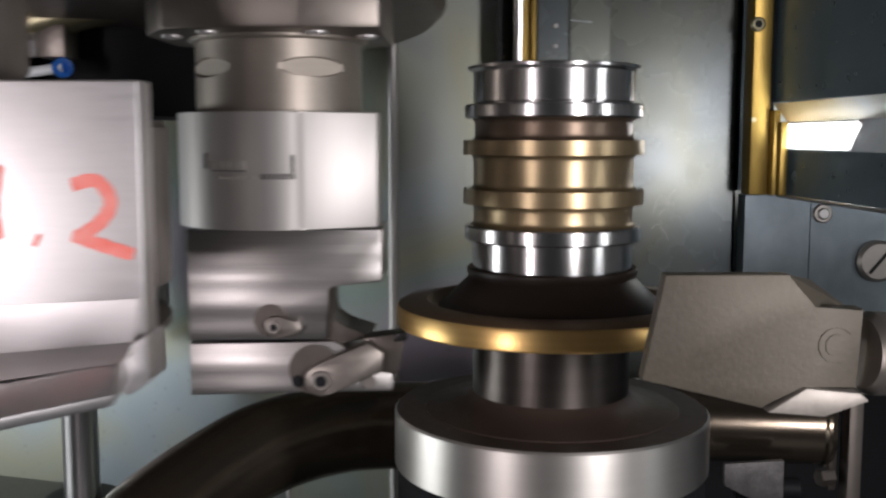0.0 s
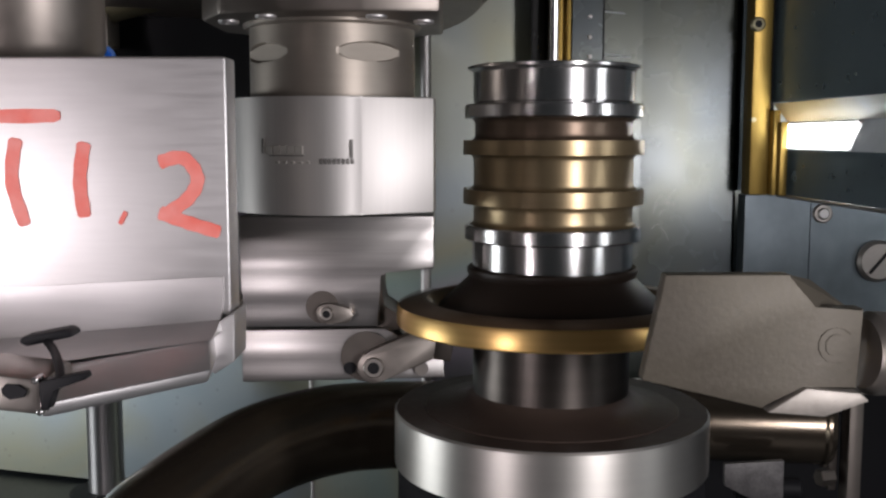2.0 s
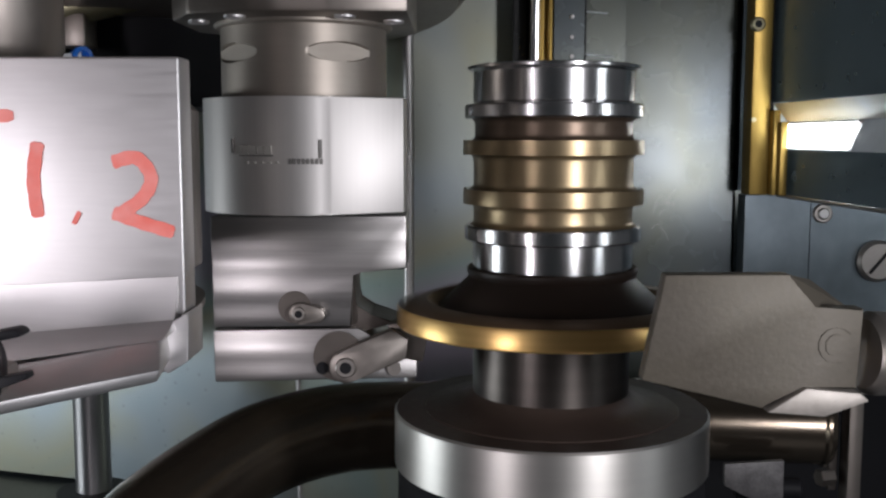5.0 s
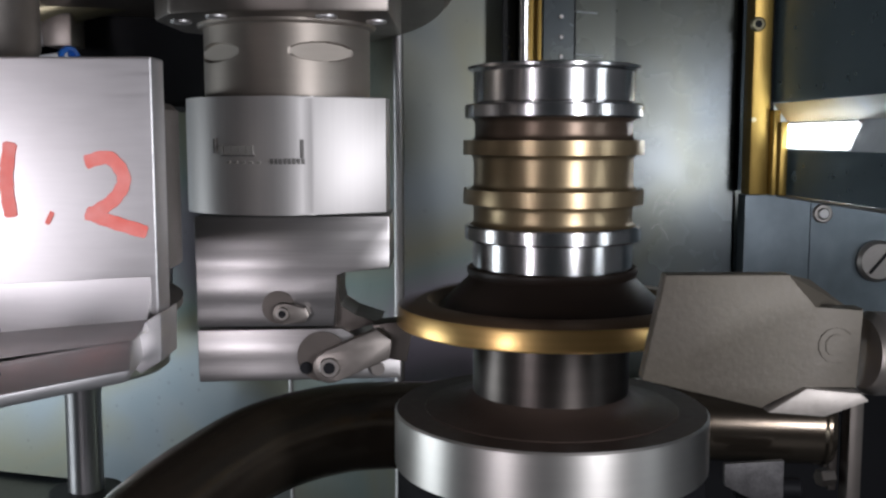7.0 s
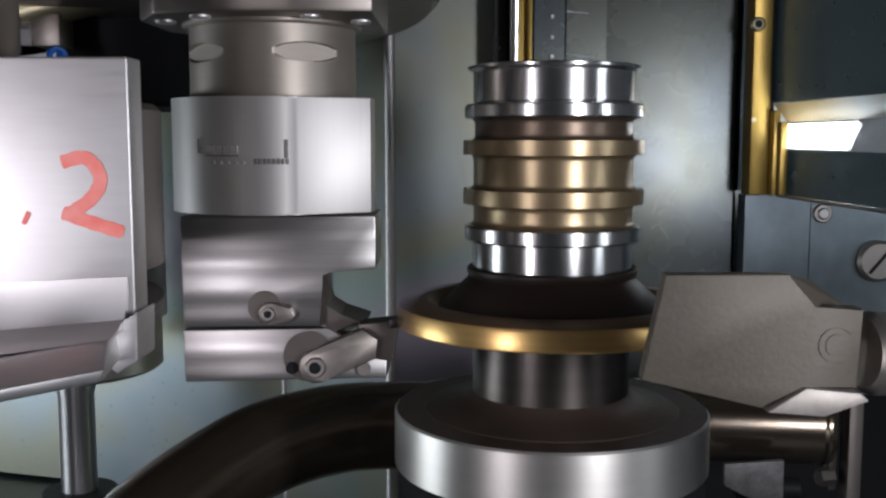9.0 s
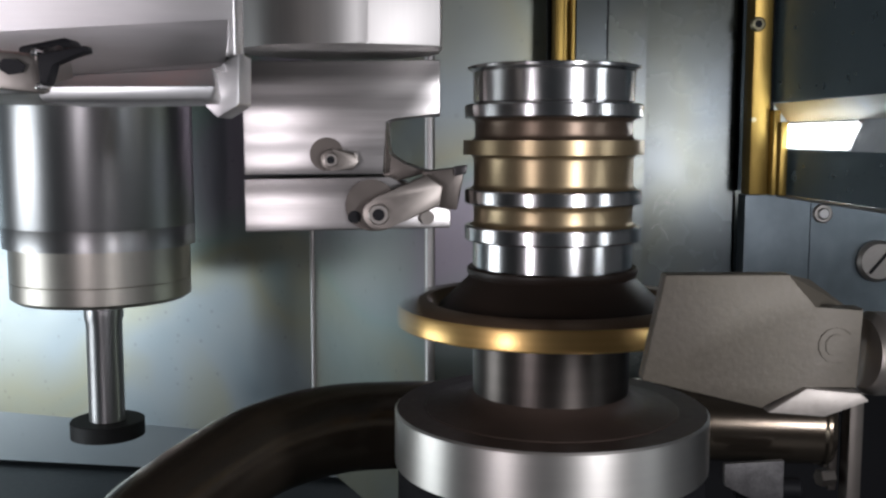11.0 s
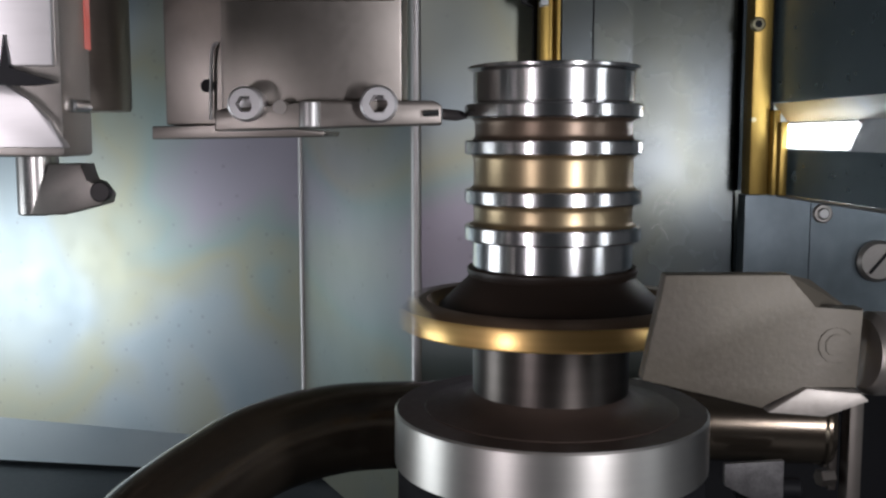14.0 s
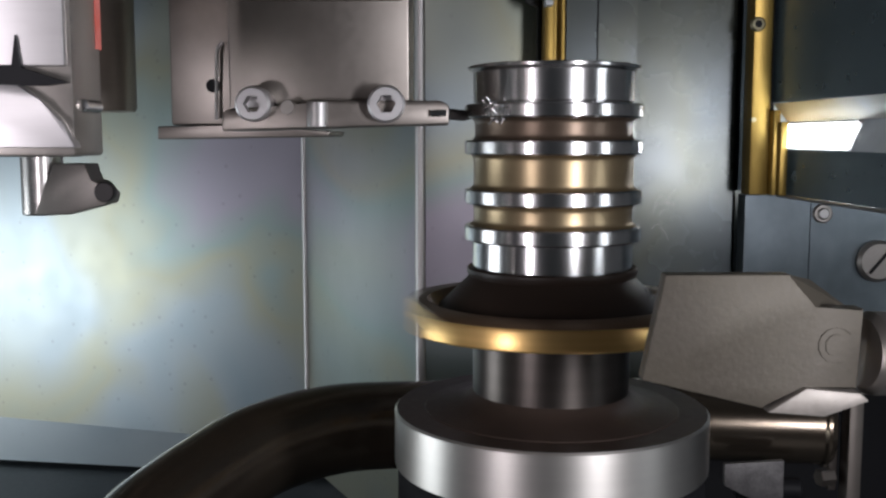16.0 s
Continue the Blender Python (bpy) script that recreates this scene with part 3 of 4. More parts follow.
def swarf(turns, r0, wire):
    """A loose curl of cut steel ribbon."""
    pts = []
    n = int(turns * 10)
    for i in range(n + 1):
        a = 2 * math.pi * i / 10
        r = r0 * (0.35 + 0.9 * math.sin(i * 0.77) ** 2)
        pts.append((r * math.cos(a), (i / n - 0.5) * r0 * 5 + 0.3 * r0 * math.sin(i * 1.9), r * math.sin(a)))
    return tagged(part("swarf_curl", tube(pts, wire, 6, 3), TURNED), "bright curl of cut steel swarf at the tool", "swarf", "swarf curls")


SWARF = [swarf(3, 0.0019, 0.00035), swarf(4, 0.0024, 0.00035), swarf(2.5, 0.0017, 0.0003)]


# ---- pipe, nozzle and brackets ----
def pipework():
    p = thing("coolant_pipe", "thick dark oiled pipe bending round the chuck", "pipe")
    part("bend", tube([(-0.17217, -0.00650, 0.15039), (-0.16276, 0.02350, 0.16133), (-0.14340, 0.05850, 0.17083), (-0.12553, 0.08350, 0.17641), (-0.09805, 0.10850, 0.17828), (-0.06520, 0.12350, 0.17679), (0.01659, 0.13350, 0.17509), (0.08745, 0.12350, 0.17915)], 0.0220, 48, 14), PIPE, p)
    part("straight_run", rod((0.07305, 0.12350, 0.17915), (0.14706, 0.11350, 0.17969), 0.0195, 48, 0.001), PIPE, p)
    part("end_collar", rod((0.14424, 0.11350, 0.17969), (0.15176, 0.11250, 0.17970), 0.0205, 48, 0.003), PIPE, p)


pipework()


def guard_nozzle():
    n = thing("coolant_nozzle", "grey bead-blasted steel nozzle block beside the flange", "nozzle")
    front = [(0.01930, -0.10650, 0.28519), (0.05327, -0.10650, 0.28534), (0.06008, -0.10650, 0.27573), (0.07359, -0.10650, 0.27604), (0.07245, -0.10650, 0.25344), (0.05752, -0.10650, 0.25471), (0.04691, -0.10650, 0.24805), (0.01350, -0.10650, 0.25598)]
    bm = prism([(x, z) for x, y, z in front], "y", front[0][1], front[0][1] + 0.006, 0.0006)
    part("body", bm, NOZZLE, n)
    lowp = [(0.04756, -0.10550, 0.24745), (0.05805, -0.10550, 0.25430), (0.07289, -0.10550, 0.25287), (0.07548, -0.10550, 0.25064), (0.06320, -0.10550, 0.24618)]
    part("chamfer", prism([(x, z) for x, y, z in lowp], "y", front[0][1] - 0.002, front[0][1] + 0.008, 0.0005), NOZZLE_PALE, n, "bright chamfered underside")
    part("stem", rod(Vector((0.07650, -0.09950, 0.26218)), Vector((0.622, -0.02, 0.235)), 0.0118, 40, 0.002), DULL, n, "round steel stem")
    bm = bmesh.new()
    tops = [(0.0525, -0.1061, 0.28534), (0.0598, -0.1061, 0.27573), (0.0773, -0.0865, 0.2728), (0.0659, -0.0865, 0.2811)]
    up = [bm.verts.new(v) for v in tops]
    dn = [bm.verts.new((x, y, z - 0.010)) for x, y, z in tops]
    bm.faces.new(up)
    bm.faces.new(dn[::-1])
    for i in range(4):
        bm.faces.new((up[i], up[(i + 1) % 4], dn[(i + 1) % 4], dn[i]))
    part("shoulder", bm, NOZZLE, n, "slanted shoulder of the block")
    c = (0.06650, -0.10675, 0.26582)
    part("stamp", add(lathe([(0.0047, 0), (0.0050, 0), (0.0050, 0.00012), (0.0047, 0.00012)], 30, a0=40, a1=290), lathe([(0.0028, 0), (0.0031, 0), (0.0031, 0.00012), (0.0028, 0.00012)], 20, a0=70, a1=250)), NOZZLE, n, "stamped ring mark", at=Matrix.Translation(c) @ Matrix.Rotation(radians(90), 4, "X"))


guard_nozzle()


def brackets():
    b = thing("bracket", "upright steel bars of a pipe bracket", "bracket")
    part("bar", prism([(0.15484, 0.11850), (0.15880, 0.11850), (0.15880, 0.12550), (0.15484, 0.12550)], "z", 0.14405, 0.19504, 0.0006), DULL_DARK, b)
    part("bar", prism([(0.1601, 0.10850), (0.1672, 0.10850), (0.1672, 0.11950), (0.1601, 0.11950)], "z", 0, 0.19758, 0.0008), DULL_DARK, b)
    s = Vector((0.15159, 0.11350, 0.15230))
    part("nut", rod(s + Vector((-0.004, 0, 0)), s + Vector((0.004, 0.002, 0)), 0.0046, 6, 0.0006), DULL_DARK, b, "hexagon nut")
    g = thing("clamp_plate", "small grey oil-spotted metal plate under the pipe", "plate")
    o = [(0.09160, 0.08350, 0.16929), (0.11976, 0.08350, 0.17093), (0.12009, 0.08350, 0.14778), (0.11313, 0.08350, 0.14778), (0.09192, 0.08350, 0.15884)]
    part("body", prism([(x, z) for x, _, z in o], "y", 0.08350, 0.08650, 0.0004), SPECKED, g)
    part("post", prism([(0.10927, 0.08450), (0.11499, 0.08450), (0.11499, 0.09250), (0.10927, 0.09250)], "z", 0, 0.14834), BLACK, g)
    s = Vector((0.12974, 0.09350, 0.15473))
    part("screw", rod(s + Vector((-0.03, 0.0, 0)), s + Vector((0.001, -0.002, 0)), 0.0052, 24, 0.001), BLACK, g, "dark screw")


brackets()

# ---- turret and tools ----
HUB = Vector((-0.418, 0.075, 0.60))
SLIDE_B = (-34 * 0.0002115, 248 * 0.0002115)
AT_A = Matrix.Translation(-HUB)
AT_B = Matrix.Rotation(math.pi, 4, "Z") @ Matrix.Translation(-(HUB + Vector((SLIDE_B[0], 0, SLIDE_B[1]))))
turret = thing("tool_turret", "large grey steel turret carrying turning tools", "turret", HUB)


def turret_body():
    zb = 0.37730 + 0.004
    part("disc", lathe([(0.001, zb + 0.055), (0.375, zb + 0.055), (0.40, zb + 0.045), (0.40, zb + 0.004), (0.396, zb), (0.001, zb)], 120, axis=(HUB.x, HUB.y)), TURRET, turret, at=AT_A)
    # made-up black drum; gives the dark space between block and holder
    part("dark_backdrop", lathe([(0.001, zb + 0.004), (0.066, zb + 0.004), (0.066, 0.340), (0.064, 0.338), (0.001, 0.338)], 64, axis=(-0.197, 0.190)), BLACK, turret, "black drum added to darken the space behind the holder", at=AT_A)
    # added drum, mostly unseen, that blocks side light and darkens the void
    part("shade_drum", lathe([(0.001, zb + 0.004), (0.200, zb + 0.004), (0.200, 0.346), (0.196, 0.342), (0.001, 0.342)], 120, axis=(HUB.x, HUB.y)), BLACK, turret, "dark round drum added to block light under the turret", at=AT_A)


turret_body()


def holder_two_inserts():
    """Round clamping shank, ground head with a flat, and the insert block under it."""
    cx, cy = -0.07952, -0.00200
    zt, zm = 0.33601, 0.29608
    sq = [(-0.044, -0.016), (-0.034, -0.036), (-0.012, -0.0445), (0.014, -0.046), (0.0395, -0.043), (0.0405, 0.030), (-0.030, 0.040), (-0.044, 0.020)]
    flange = part("tool_holder", prism([(cx + x, cy + y) for x, y in sq], "z", 0.3625, zt + 0.046, 0.0014), TURRET, turret, "steel clamping holder with two insert pockets", AT_A)
    part("collar", lathe([(0.0322, 0.3626), (0.0322, 0.3616), (0.0316, 0.3610), (0.0300, 0.3608)], 80, axis=(cx, cy)), SHANK, flange, "turned collar ring", AT_A)
    zs = [zt - 0.001 + 0.037 * i / 150 for i in range(151)]
    flats = ((radians(-57), 0.0195, 0.0274), (radians(-139), 0.0195, 0.0274))
    bm = bmesh.new()
    n = 320
    grid = []
    for z in zs:
        ring = []
        for k in range(n):
            a = 2 * math.pi * k / n
            r = 0.0305 if z > zt + 0.026 else 0.0300
            for a0, zf, dist in flats:
                w = (a - a0 + math.pi) % (2 * math.pi) - math.pi
                if abs(w) < 1.2 and dist / math.cos(w) < r and abs(z - zt - zf + 0.004) < 0.0033 * math.sqrt(max(0.0, 1 - (w / 0.42) ** 2)):
                    r = dist / math.cos(w)
            ring.append(bm.verts.new((cx + r * math.cos(a), cy + r * math.sin(a), z)))
        grid.append(ring)
    for p, q in zip(grid, grid[1:]):
        for k in range(n):
            bm.faces.new((p[k], p[(k + 1) % n], q[(k + 1) % n], q[k]))
    part("shank", bm, SHANK, flange, "round steel shank with milled flats", AT_A)
    for ang in (-62, -118, -150, -30):
        a = radians(ang)
        s = (cx + 0.039 * math.cos(a), cy + 0.039 * math.sin(a), 0.3614)
        socket_screw(s, 0.0036, 0.006, flange, "clamping screw", AT_A, "screw", (0, 0, -1))
    # ground head: a drum with a flat facing front right
    n = 72
    r = 0.0368
    out = []
    for k in range(n):
        a = 2 * math.pi * k / n
        x, y = r * math.cos(a), r * math.sin(a)
        out.append((x, y))
    xr = -0.04246 - cx
    f0 = (-0.06583 - cx, -r + 0.0022)
    out = [(cx + x, cy + y) for x, y in out if not (x > f0[0] and y < 0.0)]
    k = max(range(len(out)), key=lambda i: math.atan2(out[i][1] - cy, out[i][0] - cx) % (2 * math.pi))
    out = out[:k + 1] + [(cx + f0[0], cy + f0[1]), (cx + xr, cy - 0.0236), (cx + xr + 0.0008, cy - 0.012)] + out[k + 1:]
    bm = prism(out, "z", zm, zt)
    bmesh.ops.bevel(bm, geom=[e for e in bm.edges if abs(e.verts[0].co.z - e.verts[1].co.z) < 1e-6], offset=0.0006, segments=2, profile=0.5, affect="EDGES")
    part("head", bm, HEAD, flange, "ground steel drum with one flat", AT_A)
    # etched marks, plain bars
    def mark(across, down, w, h, m=ETCH):
        u = (across - 602) * 0.00019
        yy = cy - math.sqrt(r * r - u * u) - 0.0003
        z = 0.31410 + (287 - down) * 0.00019
        bm = box((-w / 2, -0.0002, -h / 2), (w / 2, 0.0004, h / 2))
        part("etched_mark", bm, m, flange, at=AT_A @ Matrix.Translation((cx + u, yy, z)) @ Matrix.Rotation(math.asin(u / r), 4, "Z"))
    mark(653, 264, 0.0011, 0.0062)
    mark(492, 259, 0.0008, 0.0050)
    for i in range(8):
        mark(600 + i * 7.8, 286, 0.0010, 0.0019)
    for i in range(5):
        mark(505 + i * 14, 266, 0.0024, 0.0029, ETCH_PALE)
        mark(512 + i * 13, 276, 0.0025, 0.0005)
    for i in range(5):
        mark(520 + i * 14, 288, 0.0014, 0.0007, ETCH_PALE)
    # insert block, in one vertical plane
    yf = -0.00300
    outline = [(-0.11547, -0.00300, 0.29294), (-0.04247, -0.00300, 0.29336), (-0.04248, -0.00300, 0.27342), (-0.06004, -0.00300, 0.27257), (-0.06302, -0.00300, 0.27129), (-0.06314, -0.00300, 0.25153), (-0.11510, -0.00300, 0.25110)]
    blk = part("upper_block", prism([(x, z) for x, y, z in outline], "y", yf, yf + 0.036, 0.0006), MILLED, flange, "milled upper block with a notch", AT_A)
    outline = [(-0.11555, -0.00300, 0.24980), (-0.06102, -0.00300, 0.25066), (-0.03865, -0.00300, 0.23808), (-0.03864, -0.00300, 0.23154), (-0.11534, -0.00300, 0.22979)]
    low = part("lower_block", prism([(x, z) for x, y, z in outline], "y", yf + 0.001, yf + 0.034, 0.0006), MILLED, flange, "milled lower block", AT_A)
    # clamps with screws
    def clamp(c, tip, r0, r1, h, nm):
        c, tip = Vector(c), Vector(tip)
        d2 = (tip - c)
        L = d2.length
        pts = [(r0 * math.cos(radians(a)), r0 * math.sin(radians(a))) for a in range(80, 281, 20)] + [(L, -r1), (L + r1 * 0.6, 0), (L, r1)]
        bm = prism(pts, "z", 0, h, 0.0006)
        ang = math.atan2(d2.z, d2.x)
        m = Matrix.Translation(c) @ Matrix.Rotation(-ang, 4, "Y") @ Matrix.Rotation(radians(90), 4, "X")
        part(nm, bm, CLAMP, flange, "", AT_A @ m)
        socket_screw(c + Vector((0, -h - 0.0012, 0)), r0 * 0.62, 0.003, flange, "dark clamp screw", AT_A, "clamp_screw", material=DULL)
        # black disc puts the darkness of the socket onto the screw head
        part("hole_shade", rod(c + Vector((0, -h - 0.0009, 0)), c + Vector((0, -h - 0.00135, 0)), r0 * 0.36, 20), BLACK, flange, "", AT_A)
        # flat dark disc paints the shade of a pocket round the clamp
        part("pocket_shade", rod(c + Vector((-r0 * 0.5, -0.0001, r0 * 0.5)), c + Vector((-r0 * 0.5, -0.0005, r0 * 0.5)), r0 * 1.55, 32), DULL_DARK, flange, "dark disc for the shade of the clamp pocket", AT_A)
    clamp((-0.08245, -0.00300, 0.25692), (-0.07417, -0.00300, 0.25627), 0.0040, 0.0030, 0.0035, "small_clamp")
    clamp((-0.06495, -0.00300, 0.23699), (-0.04505, -0.00300, 0.24590), 0.0062, 0.0062, 0.0055, "long_clamp")
    p = Vector((-0.04142, -0.00450, 0.24578))
    tipo = [(-0.04929, -0.00350, 0.25249), (-0.03420, -0.00350, 0.25421), (-0.03377, -0.00350, 0.25162), (-0.03630, -0.00350, 0.23820), (-0.04612, -0.00350, 0.23993)]
    part("tip_seat", prism([(x, z) for x, y, z in tipo], "y", p.y, p.y + 0.012, 0.0005), DULL_DARK, flange, "dark insert seat", AT_A)
    inso = [(-0.03761, -0.00450, 0.25439), (-0.03231, -0.00450, 0.25504), (-0.03294, -0.00450, 0.25181), (-0.03718, -0.00450, 0.25095)]
    part("insert", prism([(x, z) for x, y, z in inso], "y", p.y - 0.001, p.y + 0.004, 0.0003), CARBIDE, flange, "dark coated carbide insert", AT_A)
    poc = [(-0.06301, -0.00300, 0.27214), (-0.06182, -0.00300, 0.25864), (-0.05631, -0.00300, 0.25498), (-0.04611, -0.00300, 0.25218), (-0.05890, -0.00300, 0.24893), (-0.06400, -0.00300, 0.25066)]
    part("notch_web", prism([(x, z) for x, y, z in poc], "y", yf + 0.004, yf + 0.03, 0.0004), DULL_DARK, flange, "rounded notch web", AT_A)
    s = Vector((-0.07428, -0.00400, 0.23570))
    part("coolant_pin", rod(s + Vector((0, 0.004, 0)), s, 0.0024, 16), BLACK, flange, "", AT_A)
    s = Vector((-0.04719, -0.00400, 0.23548))
    part("coolant_pin", rod(s + Vector((0, 0.004, 0)), s, 0.0026, 16), DULL, flange, "", AT_A)
    return flange


holder_two_inserts()


def marked_block():
    """Satin block with red marker writing and a parting blade clamp below."""
    y = -0.15050
    lo, hi = (-0.16660, -0.15050, 0.34003), (-0.08729, -0.15050, 0.34003)
    zb = 0.28171
    b = part("parting_tool_block", box((lo[0], y, zb), (hi[0], y + 0.010, hi[2]), 0.0006, 3), SATIN, turret, "satin steel block with red marker writing", AT_A)
    cx, cy, r = EYE[0] - 0.127, -0.11850, 0.0755
    zc = EYE[2] - 0.0465
    bm = lathe([(0.001, zb + 0.004), (r - 0.026, zb + 0.004), (r - 0.012, zc + 0.006), (r, zc + 0.0035), (r, zc + 0.0015), (r - 0.0015, zc), (0.001, zc)], 96, axis=(cx, cy))
    for v in bm.verts:
        if v.co.y < -0.146 and v.co.x < -0.0935:
            v.co.z = min(v.co.z, zc + 0.0008)
    part("round_foot", bm, DULL_DARK, b, "round lower body", AT_A)
    part("drum", lathe([(0.001, hi[2] - 0.008), (0.058, hi[2] - 0.008), (0.060, hi[2] - 0.010), (0.060, zb + 0.003), (0.001, zb + 0.003)], 80, axis=(cx + 0.007, cy + 0.035)), DULL_DARK, b, "dark round body behind the face", AT_A)
    part("upper_collar", lathe([(0.001, hi[2] + 0.03), (0.0205, hi[2] + 0.03), (0.0205, hi[2] + 0.004), (0.0175, hi[2] - 0.001), (0.001, hi[2] - 0.001)], 64, axis=(-0.14401, y + 0.027)), TURRET, b, "round shank", AT_A)
    # blade clamp
    apron = []
    for col in (((-0.08881, -0.15050, 0.28431), (-0.08925, -0.15300, 0.28138), (-0.08877, -0.15950, 0.28005), (-0.08846, -0.16550, 0.27926)), ((-0.17029, -0.15050, 0.28014), (-0.16724, -0.15650, 0.27513), (-0.15943, -0.17050, 0.27452), (-0.14820, -0.19050, 0.27477))):
        first = Vector(col[0])
        apron.append([first + Vector((0, -0.0003, 0.0065)), first + Vector((0, -0.0008, 0.0025))] + [Vector(v) for v in col[1:]] + [Vector((col[3][0], -0.14150, col[3][2])), Vector((col[0][0], -0.14150, col[0][2] + 0.0065))])
    bm = bmesh.new()
    rows = [[bm.verts.new(apron[0][i].lerp(apron[1][i], k / 8)) for i in range(7)] for k in range(9)]
    for a, c in zip(rows, rows[1:]):
        for i in range(7):
            bm.faces.new((a[i], a[(i + 1) % 7], c[(i + 1) % 7], c[i]))
    bm.faces.new(rows[0])
    bm.faces.new(rows[-1][::-1])
    part("apron", bm, SATIN, b, "hollow lower edge of the face", AT_A)
    part("cheek", prism([(-0.09398, 0.27677), (-0.08983, 0.28088), (-0.08573, 0.28332), (-0.08597, 0.27212), (-0.09074, 0.26914), (-0.09347, 0.27186)], "y", -0.1545, -0.14050, 0.0004), SATIN, b, "chamfered side cheek beside the clamp bar", AT_A)
    # the bar leans: its far end stands nearer to the door
    ends = []
    for q in (((-0.08916, -0.16450, 0.27930), (-0.08613, -0.17550, 0.27508), (-0.08735, -0.17450, 0.27213)), ((-0.11746, -0.18650, 0.27621), (-0.11265, -0.19850, 0.27388), (-0.11234, -0.19750, 0.27107))):
        ends.append([Vector(v) for v in q] + [Vector(q[2]) + Vector((-0.004, 0.03, 0)), Vector(q[0]) + Vector((-0.004, 0.024, 0))])
    bm = bmesh.new()
    va, vb = [[bm.verts.new(v) for v in e] for e in ends]
    bm.faces.new(va)
    bm.faces.new(vb[::-1])
    for i in range(5):
        bm.faces.new((va[i], vb[i], vb[(i + 1) % 5], va[(i + 1) % 5]))
    bmesh.ops.bevel(bm, geom=bm.edges[:], offset=0.0008, segments=2, profile=0.5, affect="EDGES")
    part("blade_clamp", bm, SATIN, b, "slanted clamp bar", AT_A)
    bar2 = [(-0.12608, -0.20050, 0.28092), (-0.11083, -0.20050, 0.27917), (-0.11072, -0.20050, 0.27234), (-0.12644, -0.20050, 0.27400)]
    part("blade_end", prism([(x, z) for x, _, z in bar2], "y", -0.20050, -0.18450, 0.0012), DULL, b, "dull clamp end", AT_A)
    # dark spring bracket across the clamp: upper bar, bent neck, lower bar with a leg
    part("bracket_bar", prism([(-0.12351, 0.28245), (-0.11465, 0.28416), (-0.11332, 0.28359), (-0.11302, 0.28256), (-0.12247, 0.28061), (-0.12379, 0.2813)], "y", -0.1790, -0.1735, 0.0005), BLACK, b, "dark bracket bar", AT_A)
    part("bracket_neck", tube([(-0.11913, -0.177, 0.28158), (-0.11493, -0.184, 0.28099), (-0.11016, -0.194, 0.28046), (-0.1074, -0.2005, 0.27917)], 0.00085, 12, 8), BLACK, b, "bent dark bracket neck", AT_A)
    part("bracket_foot", prism([(-0.11094, 0.27907), (-0.10266, 0.28061), (-0.1023, 0.27948), (-0.10859, 0.27764), (-0.10925, 0.27394), (-0.11076, 0.27374)], "y", -0.2018, -0.1985, 0.0003), BLACK, b, "dark bracket foot", AT_A)
    part("clamp_hole", prism([(-0.11788, 0.27749), (-0.11703, 0.27841), (-0.11482, 0.27831), (-0.11326, 0.27728), (-0.11392, 0.27605), (-0.11636, 0.27563), (-0.11753, 0.27646)], "y", -0.2012, -0.1990), BLACK, b, "dark screw hole", AT_A)
    # two bright stubs added where the clamp end glints
    for x, z in [(-0.11131, 0.27937), (-0.11066, 0.27365)]:
        part("glint_pin", rod((x, -0.2026, z), (x, -0.1990, z), 0.0006, 14, 0.0003), TURNED, b, "tiny bright stub added as a glint", AT_A)
    # writing in red marker, strokes laid on the face
    strokes = [
        [(-40, 208), (132, 206)],
        [(52, 245), (42, 320), (62, 400)],
        [(172, 252), (162, 320), (168, 385)],
        [(232, 384), (240, 388)],
        [(302, 288), (345, 280), (370, 315), (352, 352), (308, 382)],
        [(300, 376), (350, 394), (408, 412)],
    ]
    k = 0.0001270
    x0, z0 = -0.14114, 0.31508
    for st in strokes:
        pts = [(x0 + a * k, y - 0.0001, z0 + (300 - c) * k) for a, c in st]
        bm = ribbon(pts, 13.5 * k, 0.00012)
        part("marker_stroke", bm, RED, b, "red marker stroke", AT_A)


marked_block()


def driven_spindle():
    cx, cy = -0.30816, 0.40350
    z1, z2 = 0.14127, 0.18321
    r = 0.0715
    base = part("driven_tool", lathe([(0.001, z2 + 0.19), (r, z2 + 0.19), (r, z2 + 0.016), (r - 0.0003, z2 + 0.0155), (r, z2 + 0.015), (r, z2), (0.001, z2)], 96, axis=(cx, cy)), SPINDLE, turret, "large round driven tool with a rubber-tipped pin", AT_A)
    part("cap", lathe([(r - 0.004, z2), (r - 0.004, z1 + 0.016), (r - 0.0044, z1 + 0.0155), (r - 0.004, z1 + 0.015), (r - 0.004, z1 + 0.003), (r - 0.008, z1), (0.001, z1)], 96, axis=(cx, cy)), CAP, base, "pale ground cap", AT_A)
    zf = 0.03031
    part("pin", lathe([(0.018, z1), (0.018, z1 - 0.008), (0.015, z1 - 0.009), (0.015, z1 - 0.016), (0.0138, z1 - 0.02), (0.0138, zf + 0.01), (0.001, zf + 0.01)], 48, axis=(cx, cy)), SPINDLE, base, "bright steel pin", AT_A)
    part("foot", lathe([(0.001, zf + 0.0125), (0.028, zf + 0.0125), (0.0285, zf + 0.012), (0.0285, zf), (0.001, zf - 0.0005)], 64, axis=(cx, cy)), RUBBER, base, "black rubber foot disc", AT_A)


driven_spindle()


